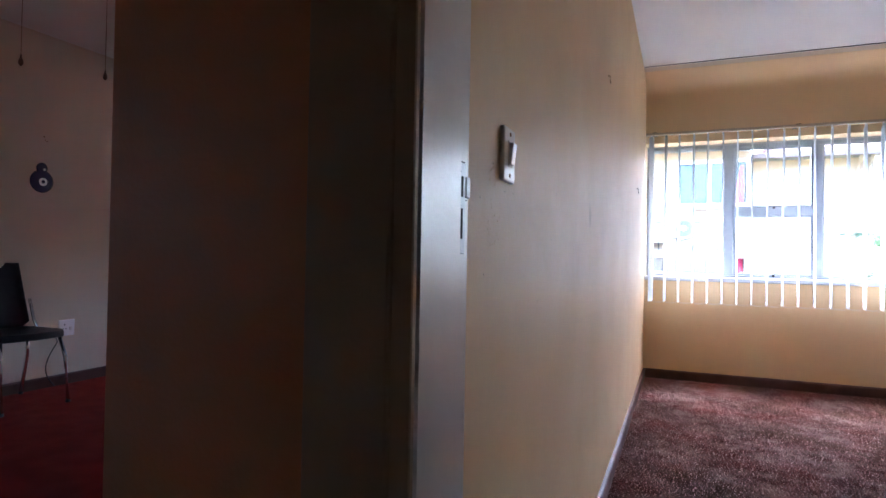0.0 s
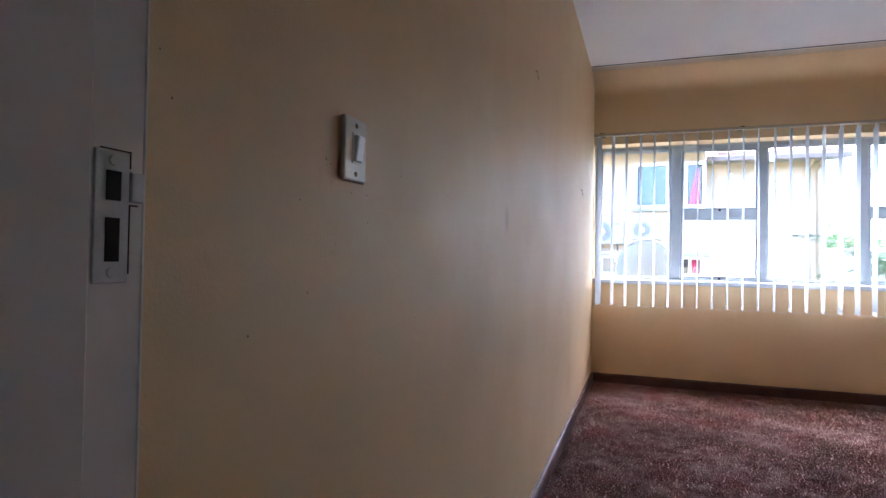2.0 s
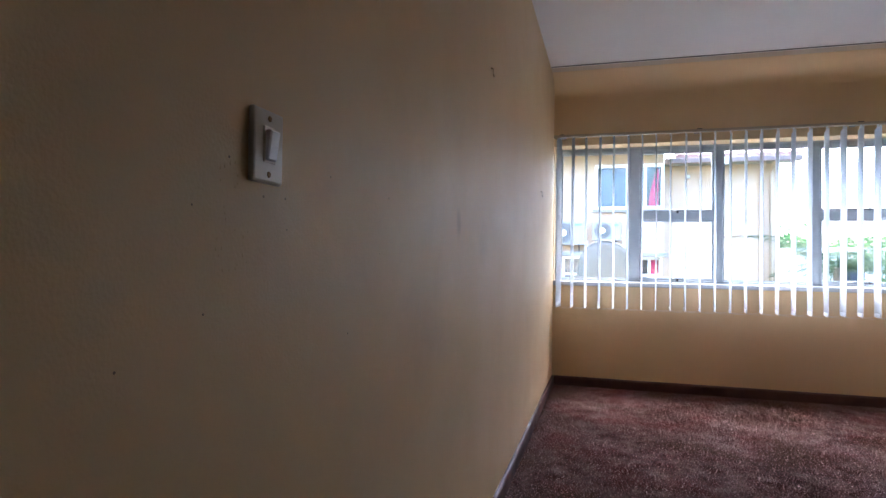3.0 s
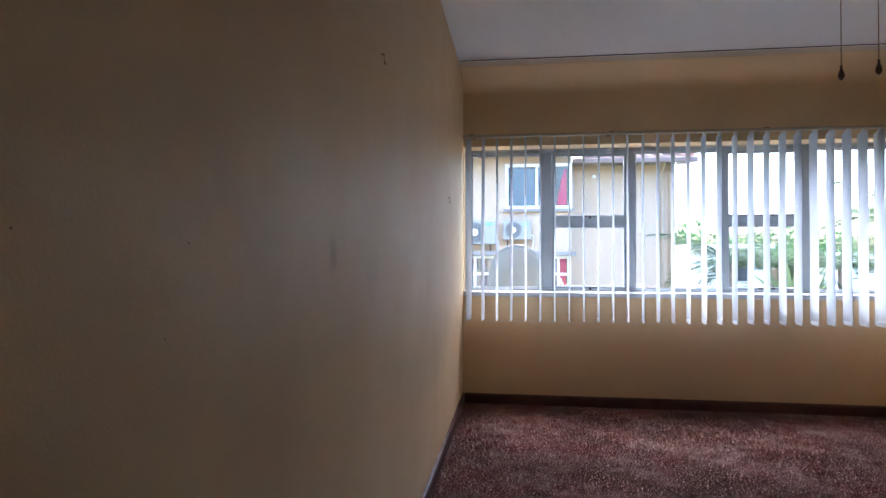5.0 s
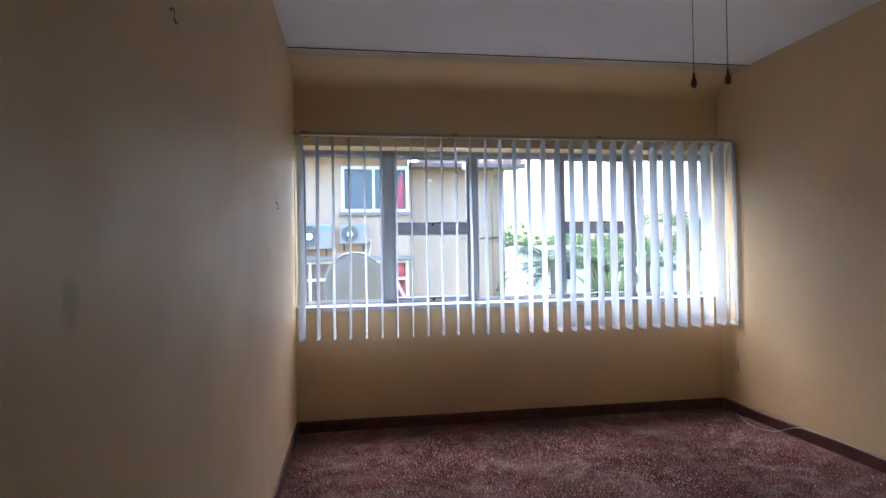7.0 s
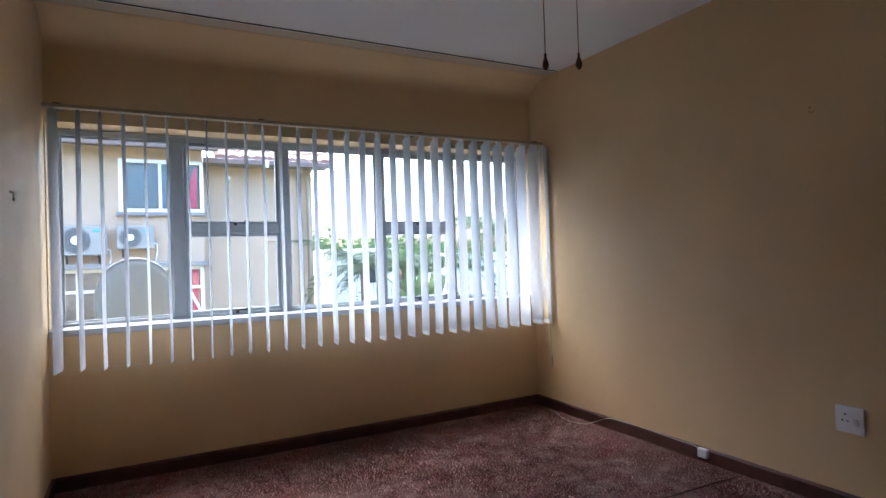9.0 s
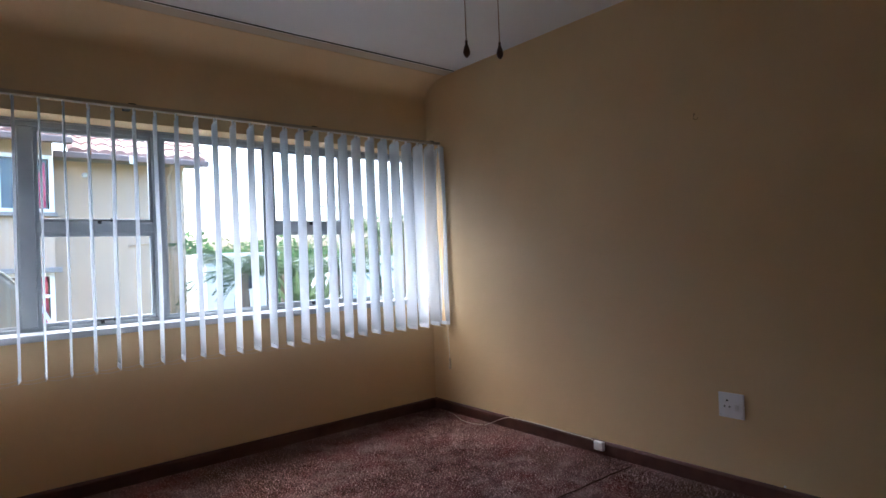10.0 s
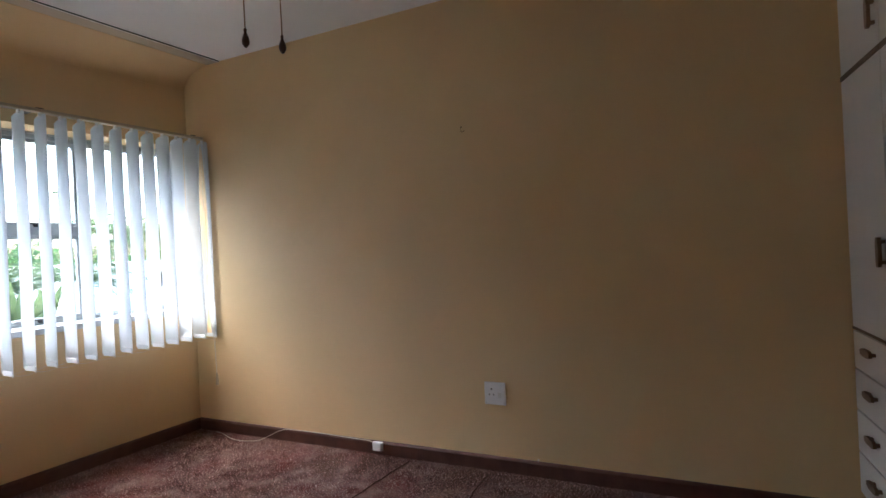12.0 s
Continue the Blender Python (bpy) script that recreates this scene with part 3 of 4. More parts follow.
cup_hook(pose(0, -2.815, 1.801) @ Matrix.Scale(1.3, 4), "small brass cup hook screwed into the wall")
cup_hook(pose(0, -1.005, 1.523) @ Matrix.Scale(1.5, 4), "small brass cup hook screwed into the wall")
cup_hook(pose(W, -2.218, 1.877, 0, 0, 180) @ Matrix.Scale(1.3, 4), "small brass cup hook screwed into the wall")


def pull_cord(x, y, z, label):
    """A bead chain from the ceiling with a turned knob at its end."""
    t = thing("pull_cord", (x, y, z), label, "pull cord", group="pull cords")
    ch = bmesh.new()
    tube(ch, [(x, y, H), (x, y, z + 0.05)], 0.0011, 5)
    part("cord", ch, M_BRASS, t)
    bead = bmesh.new()
    bmesh.ops.create_icosphere(bead, subdivisions=1, radius=0.0024)
    me = finish("bead", bead, M_BRASS, True)
    h = z + 0.052
    while h < min(z + 0.40, H):
        b = new("bead", me)
        b.parent = t
        b.location = (0, 0, h - z)
        h += 0.0062
    kb = bmesh.new()
    lathe(kb, [(0.001, 0), (0.004, 0.002), (0.0095, 0.010), (0.0105, 0.018), (0.008, 0.030), (0.004, 0.040), (0.0035, 0.046), (0.005, 0.049), (0.003, 0.053)], pose(x, y, z), 16)
    part("knob", kb, M_KNOB, t, "dark turned acorn knob", smooth=True)
    return t


pull_cord(1.576, -2.394, 1.801, "brass bead pull chain with a dark wooden knob")
pull_cord(1.677, -2.433, 1.805, "brass bead pull chain with a dark wooden knob")


def phone_point():
    y, z = -1.574, 0.030
    x = W - 0.018
    t = thing("cable_box", (x, y, z), "small white cable junction box on the skirting", "junction box")
    part("housing", bx(x - 0.026, x, y - 0.032, y + 0.032, z, z + 0.052, bevel=0.004, seg=2), M_PLASTICW, t)
    part("lid", bx(x - 0.029, x - 0.0262, y - 0.027, y + 0.027, z + 0.005, z + 0.047, bevel=0.001), M_PLASTICW, t)
    c = bmesh.new()
    pts = []
    xs = W - 0.020
    for k in range(31):
        u = k / 30
        yy = -0.20 + (-1.545 + 0.20) * u
        if u < 0.45:
            q = u / 0.45
            xx = xs - 0.02 - 0.085 * math.sin(math.pi * q) ** 2
            zz = 0.004 + 0.073 * max(0, q - 0.75) * 4
        else:
            xx, zz = xs + 0.004, 0.081 + 0.003 * math.sin(12 * u)
            if u > 0.97:
                zz = 0.065
        pts.append((xx, yy, zz))
    tube(c, pts, 0.0022, 6)
    single("cable", c, M_CORD, "thin cream cable run loosely along the skirting", "cable", smooth=True)


phone_point()


def plug_marks():
    """White filler dot where a screw was, just over the skirting."""
    bm = lathe(bmesh.new(), [(0.006, 0), (0.005, 0.002), (0.001, 0.003)], pose(W, -2.570, 0.086, 0, -90, 0), 10)
    single("wall_plug", bm, M_WHITE, "small white plastic plug in the wall", "wall plug")


plug_marks()


def carpet_seam(pts, label):
    """A worn join: a low matted ridge across the carpet."""
    bm = bmesh.new()
    path = []
    for k in range(len(pts) - 1):
        a, b = Vector(pts[k]), Vector(pts[k + 1])
        for q in range(14):
            p = a.lerp(b, q / 14)
            path.append((p.x, p.y + 0.004 * math.sin(9 * p.x + 3 * k), 0.0075 + 0.0015 * math.sin(31 * p.x)))
    tube(bm, path, 0.0038, 6)
    single("carpet_seam", bm, M_SEAM, label, "carpet seam", "structure", smooth=True)


carpet_seam([(3.24, -1.81, 0), (2.80, -1.80, 0), (2.25, -1.79, 0)], "dark worn join in the carpet")
carpet_seam([(3.22, -2.31, 0), (2.96, -2.34, 0), (2.5, -2.37, 0)], "dark worn join in the carpet")


def wall_chips():
    """Small nail holes and chips in the paint near the switch."""
    rng = random.Random(3)
    bm = bmesh.new()
    spots = [(-4.436, 1.182), (-4.168, 1.195), (-3.90, 1.188), (-3.95, 1.07), (-4.308, 1.144), (-4.302, 1.10), (-4.72, 1.193), (-4.60, 0.95)]
    spots += [(rng.uniform(-4.75, -3.7), rng.uniform(0.9, 1.3)) for k in range(5)]
    for y, z in spots:
        r = rng.uniform(0.0010, 0.0018)
        lathe(bm, [(r, 0), (r * 0.8, 0.0004)], pose(0, y, z, 0, 90, 0), 8)
    single("paint_chips", bm, M_CHIP, "tiny nail holes and chips in the wall paint", "paint chips", kind="stuff")
    bm = bmesh.new()
    for k in range(26):
        y, z = rng.gauss(-4.432, 0.018), rng.uniform(1.04, 1.18)
        r = rng.uniform(0.0006, 0.0014)
        lathe(bm, [(r, 0), (r * 0.9, 0.0003), (r * 0.4, 0.0006)], pose(0, y, z, 0, 90, 0) @ Matrix.Diagonal((2.2, 1, 1, 1)), 8)
    single("paint_drips", bm, M_WALL, "small raised drips in the wall paint", "paint drips", kind="stuff", smooth=True)


wall_chips()


# ---- door frame ----
def door_frame():
    t = thing("door_frame", (DX0, YB, 0), "painted pressed steel door frame with a strike plate", "door frame", kind="structure")
    xr = 0.119                       # face of the jamb
    yreb = -4.898                    # edge of the rebate
    j = bmesh.new()
    # passage half of the profile stands proud by the depth of the rebate
    box(j, DX0, xr, YH + 0.004, yreb, 0, DZ, bevel=0.003)
    jamb = part("jamb", j, M_DOORFRAME, t)
    part("rebate", bx(DX0, xr - 0.012, yreb, YB - 0.002, 0, DZ), M_DOORFRAME, jamb)
    part("lip", bx(DX0 - 0.045, xr - 0.0126, YB - 0.001, YB + 0.0025, 0, DZ + 0.045, bevel=0.001), M_DOORFRAME, jamb)
    a = bmesh.new()
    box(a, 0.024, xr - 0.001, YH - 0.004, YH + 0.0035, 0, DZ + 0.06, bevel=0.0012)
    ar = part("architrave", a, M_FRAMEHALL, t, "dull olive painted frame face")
    part("bead", tube(bmesh.new(), [(xr - 0.020, YH - 0.003, 0), (xr - 0.020, YH - 0.003, DZ)], 0.003, 10), M_FRAMEHALL, ar)
    # head and the far jamb
    part("head", bx(xr + 0.001, DX1 - 0.035, YH + 0.004, YB + 0.004, DZ - 0.035, DZ, bevel=0.003), M_DOORFRAME, t)
    part("far_jamb", bx(DX1 - 0.035, DX1, YH + 0.004, YB + 0.004, 0, DZ, bevel=0.003), M_DOORFRAME, t)
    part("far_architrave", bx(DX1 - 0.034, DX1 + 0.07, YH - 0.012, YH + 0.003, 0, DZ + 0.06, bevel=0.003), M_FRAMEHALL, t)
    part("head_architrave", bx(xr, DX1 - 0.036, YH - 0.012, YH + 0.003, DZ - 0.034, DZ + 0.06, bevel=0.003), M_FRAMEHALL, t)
    return t


door_frame()


def strike_plate():
    """Plate with a lip, two slots and two screws, let into the rebate of the jamb."""
    x = 0.1074
    yc = -4.877
    z0, z1 = 1.024, 1.109
    t = thing("strike_plate", (x, yc, z0), "painted steel strike plate on the door jamb", "strike plate")
    part("plate", bx(x, x + 0.0022, yc - 0.013, yc + 0.013, z0, z1, bevel=0.0008), M_STEEL, t)
    part("lip", bx(x, x + 0.0030, yc + 0.013, yc + 0.024, 1.077, 1.097, bevel=0.001), M_STEEL, t)
    part("latch_slot", bx(x + 0.0021, x + 0.0026, yc - 0.005, yc + 0.006, 1.077, 1.096), M_DARK, t, "dark latch slot")
    part("bolt_slot", bx(x + 0.0021, x + 0.0026, yc - 0.005, yc + 0.0055, 1.038, 1.066), M_DARK, t, "dark bolt slot")
    for z in (1.1025, 1.031):
        part("screw", lathe(bmesh.new(), [(0.0035, 0), (0.003, 0.001)], pose(x + 0.002, yc, z, 0, 90, 0), 10), M_STEEL, t)
    for q in ((yc - 0.008, yc + 0.015, z1 + 0.0005, z1 + 0.0014), (yc + 0.014, yc + 0.0148, 1.099, z1), (yc + 0.014, yc + 0.0148, 1.030, 1.0745), (yc + 0.006, yc + 0.021, 1.0745, 1.0755)):
        part("paint_crack", bx(x + 0.0001, x + 0.0008, *q), M_DARK, t, "dark crack in the paint")
    return t


strike_plate()


# ---- wardrobe ----
def handle_bar(bm, x, z, y, vertical):
    """A flat faceted pull on two feet."""
    l, h, d = (0.052, 0.014, 0.022)
    out = [(-l, -h * 0.6), (-l * 0.62, -h), (l * 0.62, -h), (l, -h * 0.6), (l, h * 0.6), (l * 0.62, h), (-l * 0.62, h), (-l, h * 0.6)]
    m = pose(x, y + 0.014, z, -90, 90 if vertical else 0, 0)
    prism(bm, out, m, 0.012)
    for s in (-1, 1):
        dx, dz = (0, s * 0.036) if vertical else (s * 0.036, 0)
        box(bm, x + dx - 0.007, x + dx + 0.007, y, y + 0.016, z + dz - 0.006, z + dz + 0.006)


def wardrobe(x0, x1, name_label):
    y = -3.962
    t = thing("wardrobe", ((x0 + x1) / 2, y - 0.3, 0), name_label, "wardrobe", group="built-in wardrobes")
    part("carcass", bx(x0, x1, y - 0.55, y - 0.020, 0.09, H - 0.004), M_WARDEDGE, t, "brown edged carcass")
    part("plinth", bx(x0, x1, y - 0.55, y - 0.05, 0, 0.089), M_SKIRT, t, "dark brown plinth")
    g = 0.004
    dz = [0.130, 0.303, 0.477, 0.647, 0.806]
    for k in range(4):
        d = part("drawer", bx(x0 + g, x1 - g, y - 0.019, y, dz[k] + 0.003, dz[k + 1] - 0.003, bevel=0.002), M_WARD, t)
        b = bmesh.new()
        handle_bar(b, (x0 + x1) / 2, (dz[k] + dz[k + 1]) / 2 + 0.020, y, False)
        part("handle", b, M_HANDLE, d, "bronze coloured flat pull")
    for z0, z1, hz in ((0.820, 1.828, 1.136), (1.850, H - 0.012, 1.968)):
        d = part("door", bx(x0 + g, x1 - g, y - 0.019, y, z0, z1, bevel=0.002), M_WARD, t)
        b = bmesh.new()
        handle_bar(b, x0 + 0.035, hz, y, True)
        part("handle", b, M_HANDLE, d, "bronze coloured flat pull")
    part("rail_strip", bx(x0, x1, y - 0.019, y + 0.002, 1.830, 1.848), M_WARDEDGE, t, "dark brown edging strip")
    part("rail_strip", bx(x0, x1, y - 0.019, y + 0.001, 0.809, 0.817), M_WARDEDGE, t, "dark brown edging strip")
    # the run stands a little out of square with the wall
    t.matrix_basis = pose(W, y, 0, 0, 0, 6.5) @ pose((x0 + x1) / 2 - W, -0.3, 0)
    return t


wardrobe(2.852, W - 0.002, "white laminate built-in wardrobe with four drawers and brown edging")
wardrobe(2.390, 2.848, "white laminate built-in wardrobe with four drawers and brown edging")

# ---- lounge and passage ----
single("lounge_floor", bx(XL, XD, YP, 0.2, -0.2, 0.0), M_REDCARPET, "deep red fitted carpet in the lounge", "carpet", "structure")
single("passage_floor", bx(XD, W + 0.2, YP, YB, -0.2, -0.002), M_REDCARPET, "deep red fitted carpet in the passage", "carpet", "structure")
wall("wall_lounge_far", [(XL - 0.2, XL, YP - 0.2, 0.22, -0.2, H + 0.2)], M_LOUNGE, "pale grey cream painted lounge wall")
LX0, LX1 = -2.10, -1.20      # lounge window, out of view, sized by the light it gives
wall("wall_lounge_front", [(XL, LX0, 0, 0.22, -0.2, H + 0.2), (LX1, XD + 0.01, 0, 0.22, -0.2, H + 0.2), (LX0, LX1, 0, 0.22, -0.2, 0.90), (LX0, LX1, 0, 0.22, 1.42, H + 0.2)], M_LOUNGE, "pale cream plastered lounge wall with a window opening")
wall("wall_divider_lounge", [(XD, XD + 0.01, YH + 0.004, 0, -0.2, H + 0.2)], M_LOUNGE, "pale cream lounge side of the dividing wall")
wall("wall_divider_end", [(XD, DX0, YH, YH + 0.004, -0.2, H + 0.2)], M_PASSAGESHADE, "cream wall end beside the door frame, its shade coloured in brown")
wall("wall_divider_core", [(XD + 0.01, 0, YH + 0.004, YB, -0.2, H + 0.2)], M_PASSAGESHADE, "plain core of the dividing wall")
wall("wall_passage_front", [(DX1, W + 0.2, YH, YH + 0.004, -0.2, H + 0.2), (DX0, DX1, YH, YH + 0.004, DZ, H + 0.2)], M_PASSAGESHADE, "cream passage wall over the doorway, its shade coloured in brown")
# the opening behind the start is added, out of view, to light the passage
wall("wall_passage", [(XL, -2.75, YP - 0.2, YP, -0.2, H + 0.2), (-2.20, W + 0.2, YP - 0.2, YP, -0.2, H + 0.2), (-2.75, -2.20, YP - 0.2, YP, -0.2, 1.05), (-2.75, -2.20, YP - 0.2, YP, 1.60, H + 0.2), (W + 0.2, W + 0.4, YP - 0.2, YB, -0.2, H + 0.2)], M_PASSAGESHADE, "cream passage wall, shade coloured in brown, with an added unseen light opening")
single("ceiling_lounge", bx(XL, XD, YP, 0.0, H, H + 0.2), M_CEIL, "flat white painted lounge ceiling", "ceiling", "structure")
single("ceiling_passage", bx(XD, W + 0.2, YP, YB, H + 0.001, H + 0.2), M_CEIL, "flat white painted passage ceiling", "ceiling", "structure")
# out of view, laid over the rooms so that no sky light leaks in
single("unseen_roof_slab", bx(XL - 0.4, W + 0.4, YP - 0.4, 0.24, H + 0.205, H + 0.45), M_LEDGE, "unseen slab over the flat that keeps sky light out", "roof", "structure")
single("building_front", bx(XL - 0.4, W + 0.4, 0.0, 0.22, -3.2, -0.205), M_HOUSE, "plastered outer wall below the window", "wall", "structure")
skl = skirting("baseboard_lounge", (XL, YP, 0), (XL, 0, 0), (1, 0, 0))
s2 = socket(0, 0, 0, pose(XL, -2.374, 0.430, 0, 0, 180))
tagged(s2, "white square wall socket low on the lounge wall")
cup_hook(pose(XL, -2.577, 1.842, 0, 0, 10) @ Matrix.Scale(1.5, 4), "small brass cup hook above the dark ornament")


def ornament():
    y, z = -2.588, 1.527
    t = thing("wall_ornament", (XL, y, 1.44), "dark blue glass eye ornament hung on the wall", "wall ornament")
    part("disc", lathe(bmesh.new(), [(0.083, 0), (0.085, 0.006), (0.074, 0.016), (0.034, 0.020), (0.001, 0.020)], pose(XL, y, z, 0, 90, 0), 28), M_ORN, t, smooth=True)
    part("ring", lathe(bmesh.new(), [(0.030, 0.0), (0.030, 0.003), (0.001, 0.004)], pose(XL + 0.0195, y, z - 0.005, 0, 90, 0), 20), M_WHITE, t, "white ring")
    part("pupil", lathe(bmesh.new(), [(0.013, 0.0), (0.012, 0.002), (0.001, 0.003)], pose(XL + 0.0232, y, z - 0.005, 0, 90, 0), 16), M_ORN, t)
    small = part("small_disc", lathe(bmesh.new(), [(0.040, 0), (0.041, 0.006), (0.034, 0.014), (0.001, 0.016)], pose(XL, y, z + 0.097, 0, 90, 0), 20), M_ORN, t, smooth=True)
    part("dot", lathe(bmesh.new(), [(0.009, 0.0), (0.001, 0.003)], pose(XL + 0.0155, y + 0.012, z + 0.087, 0, 90, 0), 12), M_WHITE, small)
    return t


ornament()
pull_cord(-2.5, -3.69, 1.86, "dark pull chain hanging in the dim lounge")
pull_cord(-2.5, -3.274, 1.915, "dark pull chain hanging in the dim lounge")


def chair():
    """A chrome chair with a black padded seat and a tall curved back; it faces its own +y."""
    t = thing("chair", (0, 0, 0), "black leatherette chair with a tall back and chrome legs", "chair")
    seat = bmesh.new()
    prof = [(-0.19, -0.21), (-0.215, -0.05), (-0.22, 0.12), (-0.17, 0.21), (0, 0.235), (0.17, 0.21), (0.22, 0.12), (0.215, -0.05), (0.19, -0.21), (0, -0.225)]
    prism(seat, prof, pose(0, 0, 0.430), 0.045)
    bmesh.ops.bevel(seat, geom=[e for e in seat.edges if abs(e.verts[0].co.z - e.verts[1].co.z) < 1e-4], offset=0.015, segments=3, affect='EDGES', profile=0.6)
    part("seat", seat, M_LEATHER, t, "black padded seat", smooth=True)
    back = bmesh.new()
    rows = []
    for r in range(13):
        h = r / 12
        hw = 0.205 - 0.045 * max(0, h - 0.1) + (-0.05 if r == 0 else 0)
        row = []
        for k in range(9):
            u = k / 8 * 2 - 1
            row.append(back.verts.new((u * hw, -0.195 - 0.065 * h - 0.030 * (1 - u * u), 0.47 + 0.44 * h)))
        rows.append(row)
    for a, b in zip(rows, rows[1:]):
        for k in range(8):
            back.faces.new((a[k], a[k + 1], b[k + 1], b[k]))
    bmesh.ops.solidify(back, geom=back.faces[:], thickness=0.028)
    part("backrest", back, M_LEATHER, t, "tall curved black backrest", smooth=True)
    for sx in (-1, 1):
        part("leg", tube(bmesh.new(), [(sx * 0.17, 0.17, 0.43), (sx * 0.185, 0.205, 0.30), (sx * 0.19, 0.235, 0.012)], 0.0115, 10), M_CHROME, t, "slim chrome leg", smooth=True)
        part("leg", tube(bmesh.new(), [(sx * 0.17, -0.15, 0.43), (sx * 0.18, -0.17, 0.28), (sx * 0.185, -0.235, 0.012)], 0.0115, 10), M_CHROME, t, "slim chrome leg", smooth=True)
        part("back_support", tube(bmesh.new(), [(sx * 0.195, -0.08, 0.445), (sx * 0.215, -0.17, 0.52), (sx * 0.212, -0.215, 0.66)], 0.010, 10), M_CHROME, t, "bent chrome support", smooth=True)
        for y in (0.235, -0.235):
            x = sx * (0.19 if y > 0 else 0.185)
            part("foot", lathe(bmesh.new(), [(0.013, 0), (0.014, 0.004), (0.013, 0.016)], pose(x, y, 0), 10), M_BLACK, t)
    part("under_bar", tube(bmesh.new(), [(-0.17, 0.0, 0.42), (0, 0.0, 0.41), (0.17, 0.0, 0.42)], 0.009, 8), M_CHROME, t, smooth=True)
    return t


ch = chair()
ch.matrix_basis = pose(-3.765, -2.925, 0, 0, 0, -91) @ Matrix.Diagonal((1.08, 1.06, 1.02, 1))


def lead(y):
    """A loop of flex that hangs from the wall beside the chair."""
    c = bmesh.new()
    pts = [(XL + 0.02, y + 0.06, 0.36)]
    for k in range(10):
        u = k / 9
        pts.append((XL + 0.05 + 0.03 * math.sin(4 * u), y + 0.05 - 0.10 * math.sin(math.pi * u), 0.33 * (1 - u) + 0.006))
    tube(c, pts, 0.004, 6)
    single("flex", c, M_BLACK, "dark loose flex hanging beside the chair", "cable", smooth=True)


lead(-2.52)

# ---- outdoors: neighbour's house ----
single("ground", bx(-400, 400, 0.3, 600, -3.4, -3.0), M_GROUND, "garden earth and lawn far below the window", "ground", "structure")
YN = 9.5                     # face of the neighbour's near block
YW = 10.1                    # face of its set back wing


def house_window(t, x0, x1, z0, z1, y, splits, fills, label):
    """White frame proud of the wall, recessed curtains and dark sheets for unlit rooms, and panes."""
    w = part("window", bx(x0, x1, y - 0.03, y + 0.0, z0 - 0.075, z0, bevel=0.004), M_WHITE, t, label)
    f = 0.075
    part("frame", bx(x0 - f, x1 + f, y - 0.035, y - 0.002, z1, z1 + f), M_WHITE, w)
    part("frame", bx(x0 - f, x0, y - 0.035, y - 0.002, z0 - f, z1), M_WHITE, w)
    part("frame", bx(x1, x1 + f, y - 0.035, y - 0.002, z0 - f, z1), M_WHITE, w)
    part("sill", bx(x0 - f - 0.05, x1 + f + 0.05, y - 0.10, y - 0.002, z0 - f - 0.07, z0 - f), M_LEDGE, w)
    xs = [x0] + splits + [x1]
    for a, b, m in zip(xs, xs[1:], fills):
        # M_HDARK fills are no cloth: flat dark sheets in place of an unlit room
        part("curtain", bx(a + 0.02, b - 0.02, y + 0.10, y + 0.13, z0, z1), m, w)
        p = part("pane", bx(a + 0.02, b - 0.02, y - 0.018, y - 0.014, z0, z1), M_GLASS, w)
    for s in splits:
        part("mullion", bx(s - 0.03, s + 0.03, y - 0.035, y - 0.004, z0, z1), M_WHITE, w)


def roof(t, x0, x1, y0, z0, depth, rise, name="roof"):
    """Courses of barrel tiles on a slope that climbs away from the eave."""
    under = bmesh.new()
    vs = [under.verts.new(c) for c in ((x0, y0, z0 - 0.03), (x1, y0, z0 - 0.03), (x1, y0 + depth, z0 + rise - 0.03), (x0, y0 + depth, z0 + rise - 0.03))]
    under.faces.new(vs)
    bmesh.ops.solidify(under, geom=under.faces[:], thickness=0.03)
    r = part(name, under, M_FASCIA, t, "tiled pitched roof")
    tiles = bmesh.new()
    rows, tw = int(depth / 0.32), 0.26
    cols = int((x1 - x0) / tw)
    for i in range(rows):
        for j in range(cols):
            a = x0 + j * tw
            ya, yb = y0 + i * depth / rows, y0 + (i + 1.12) * depth / rows
            za, zb = z0 + i * rise / rows + 0.035, z0 + (i + 1.12) * rise / rows + 0.005
            lo_, hi_ = [], []
            for k in range(5):
                u = k / 4
                bump_ = 0.05 * math.sin(math.pi * u)
                lo_.append(tiles.verts.new((a + u * tw, ya, za + bump_)))
                hi_.append(tiles.verts.new((a + u * tw, yb, zb + bump_)))
            fl = [tiles.verts.new((a, ya, za - 0.04)), tiles.verts.new((a + tw, ya, za - 0.04))]
            for k in range(4):
                tiles.faces.new((lo_[k], lo_[k + 1], hi_[k + 1], hi_[k]))
            tiles.faces.new((fl[0], fl[1], *lo_[::-1]))
    part("tiles", tiles, M_TILE, r, "terracotta roof tiles", kind="stuff")


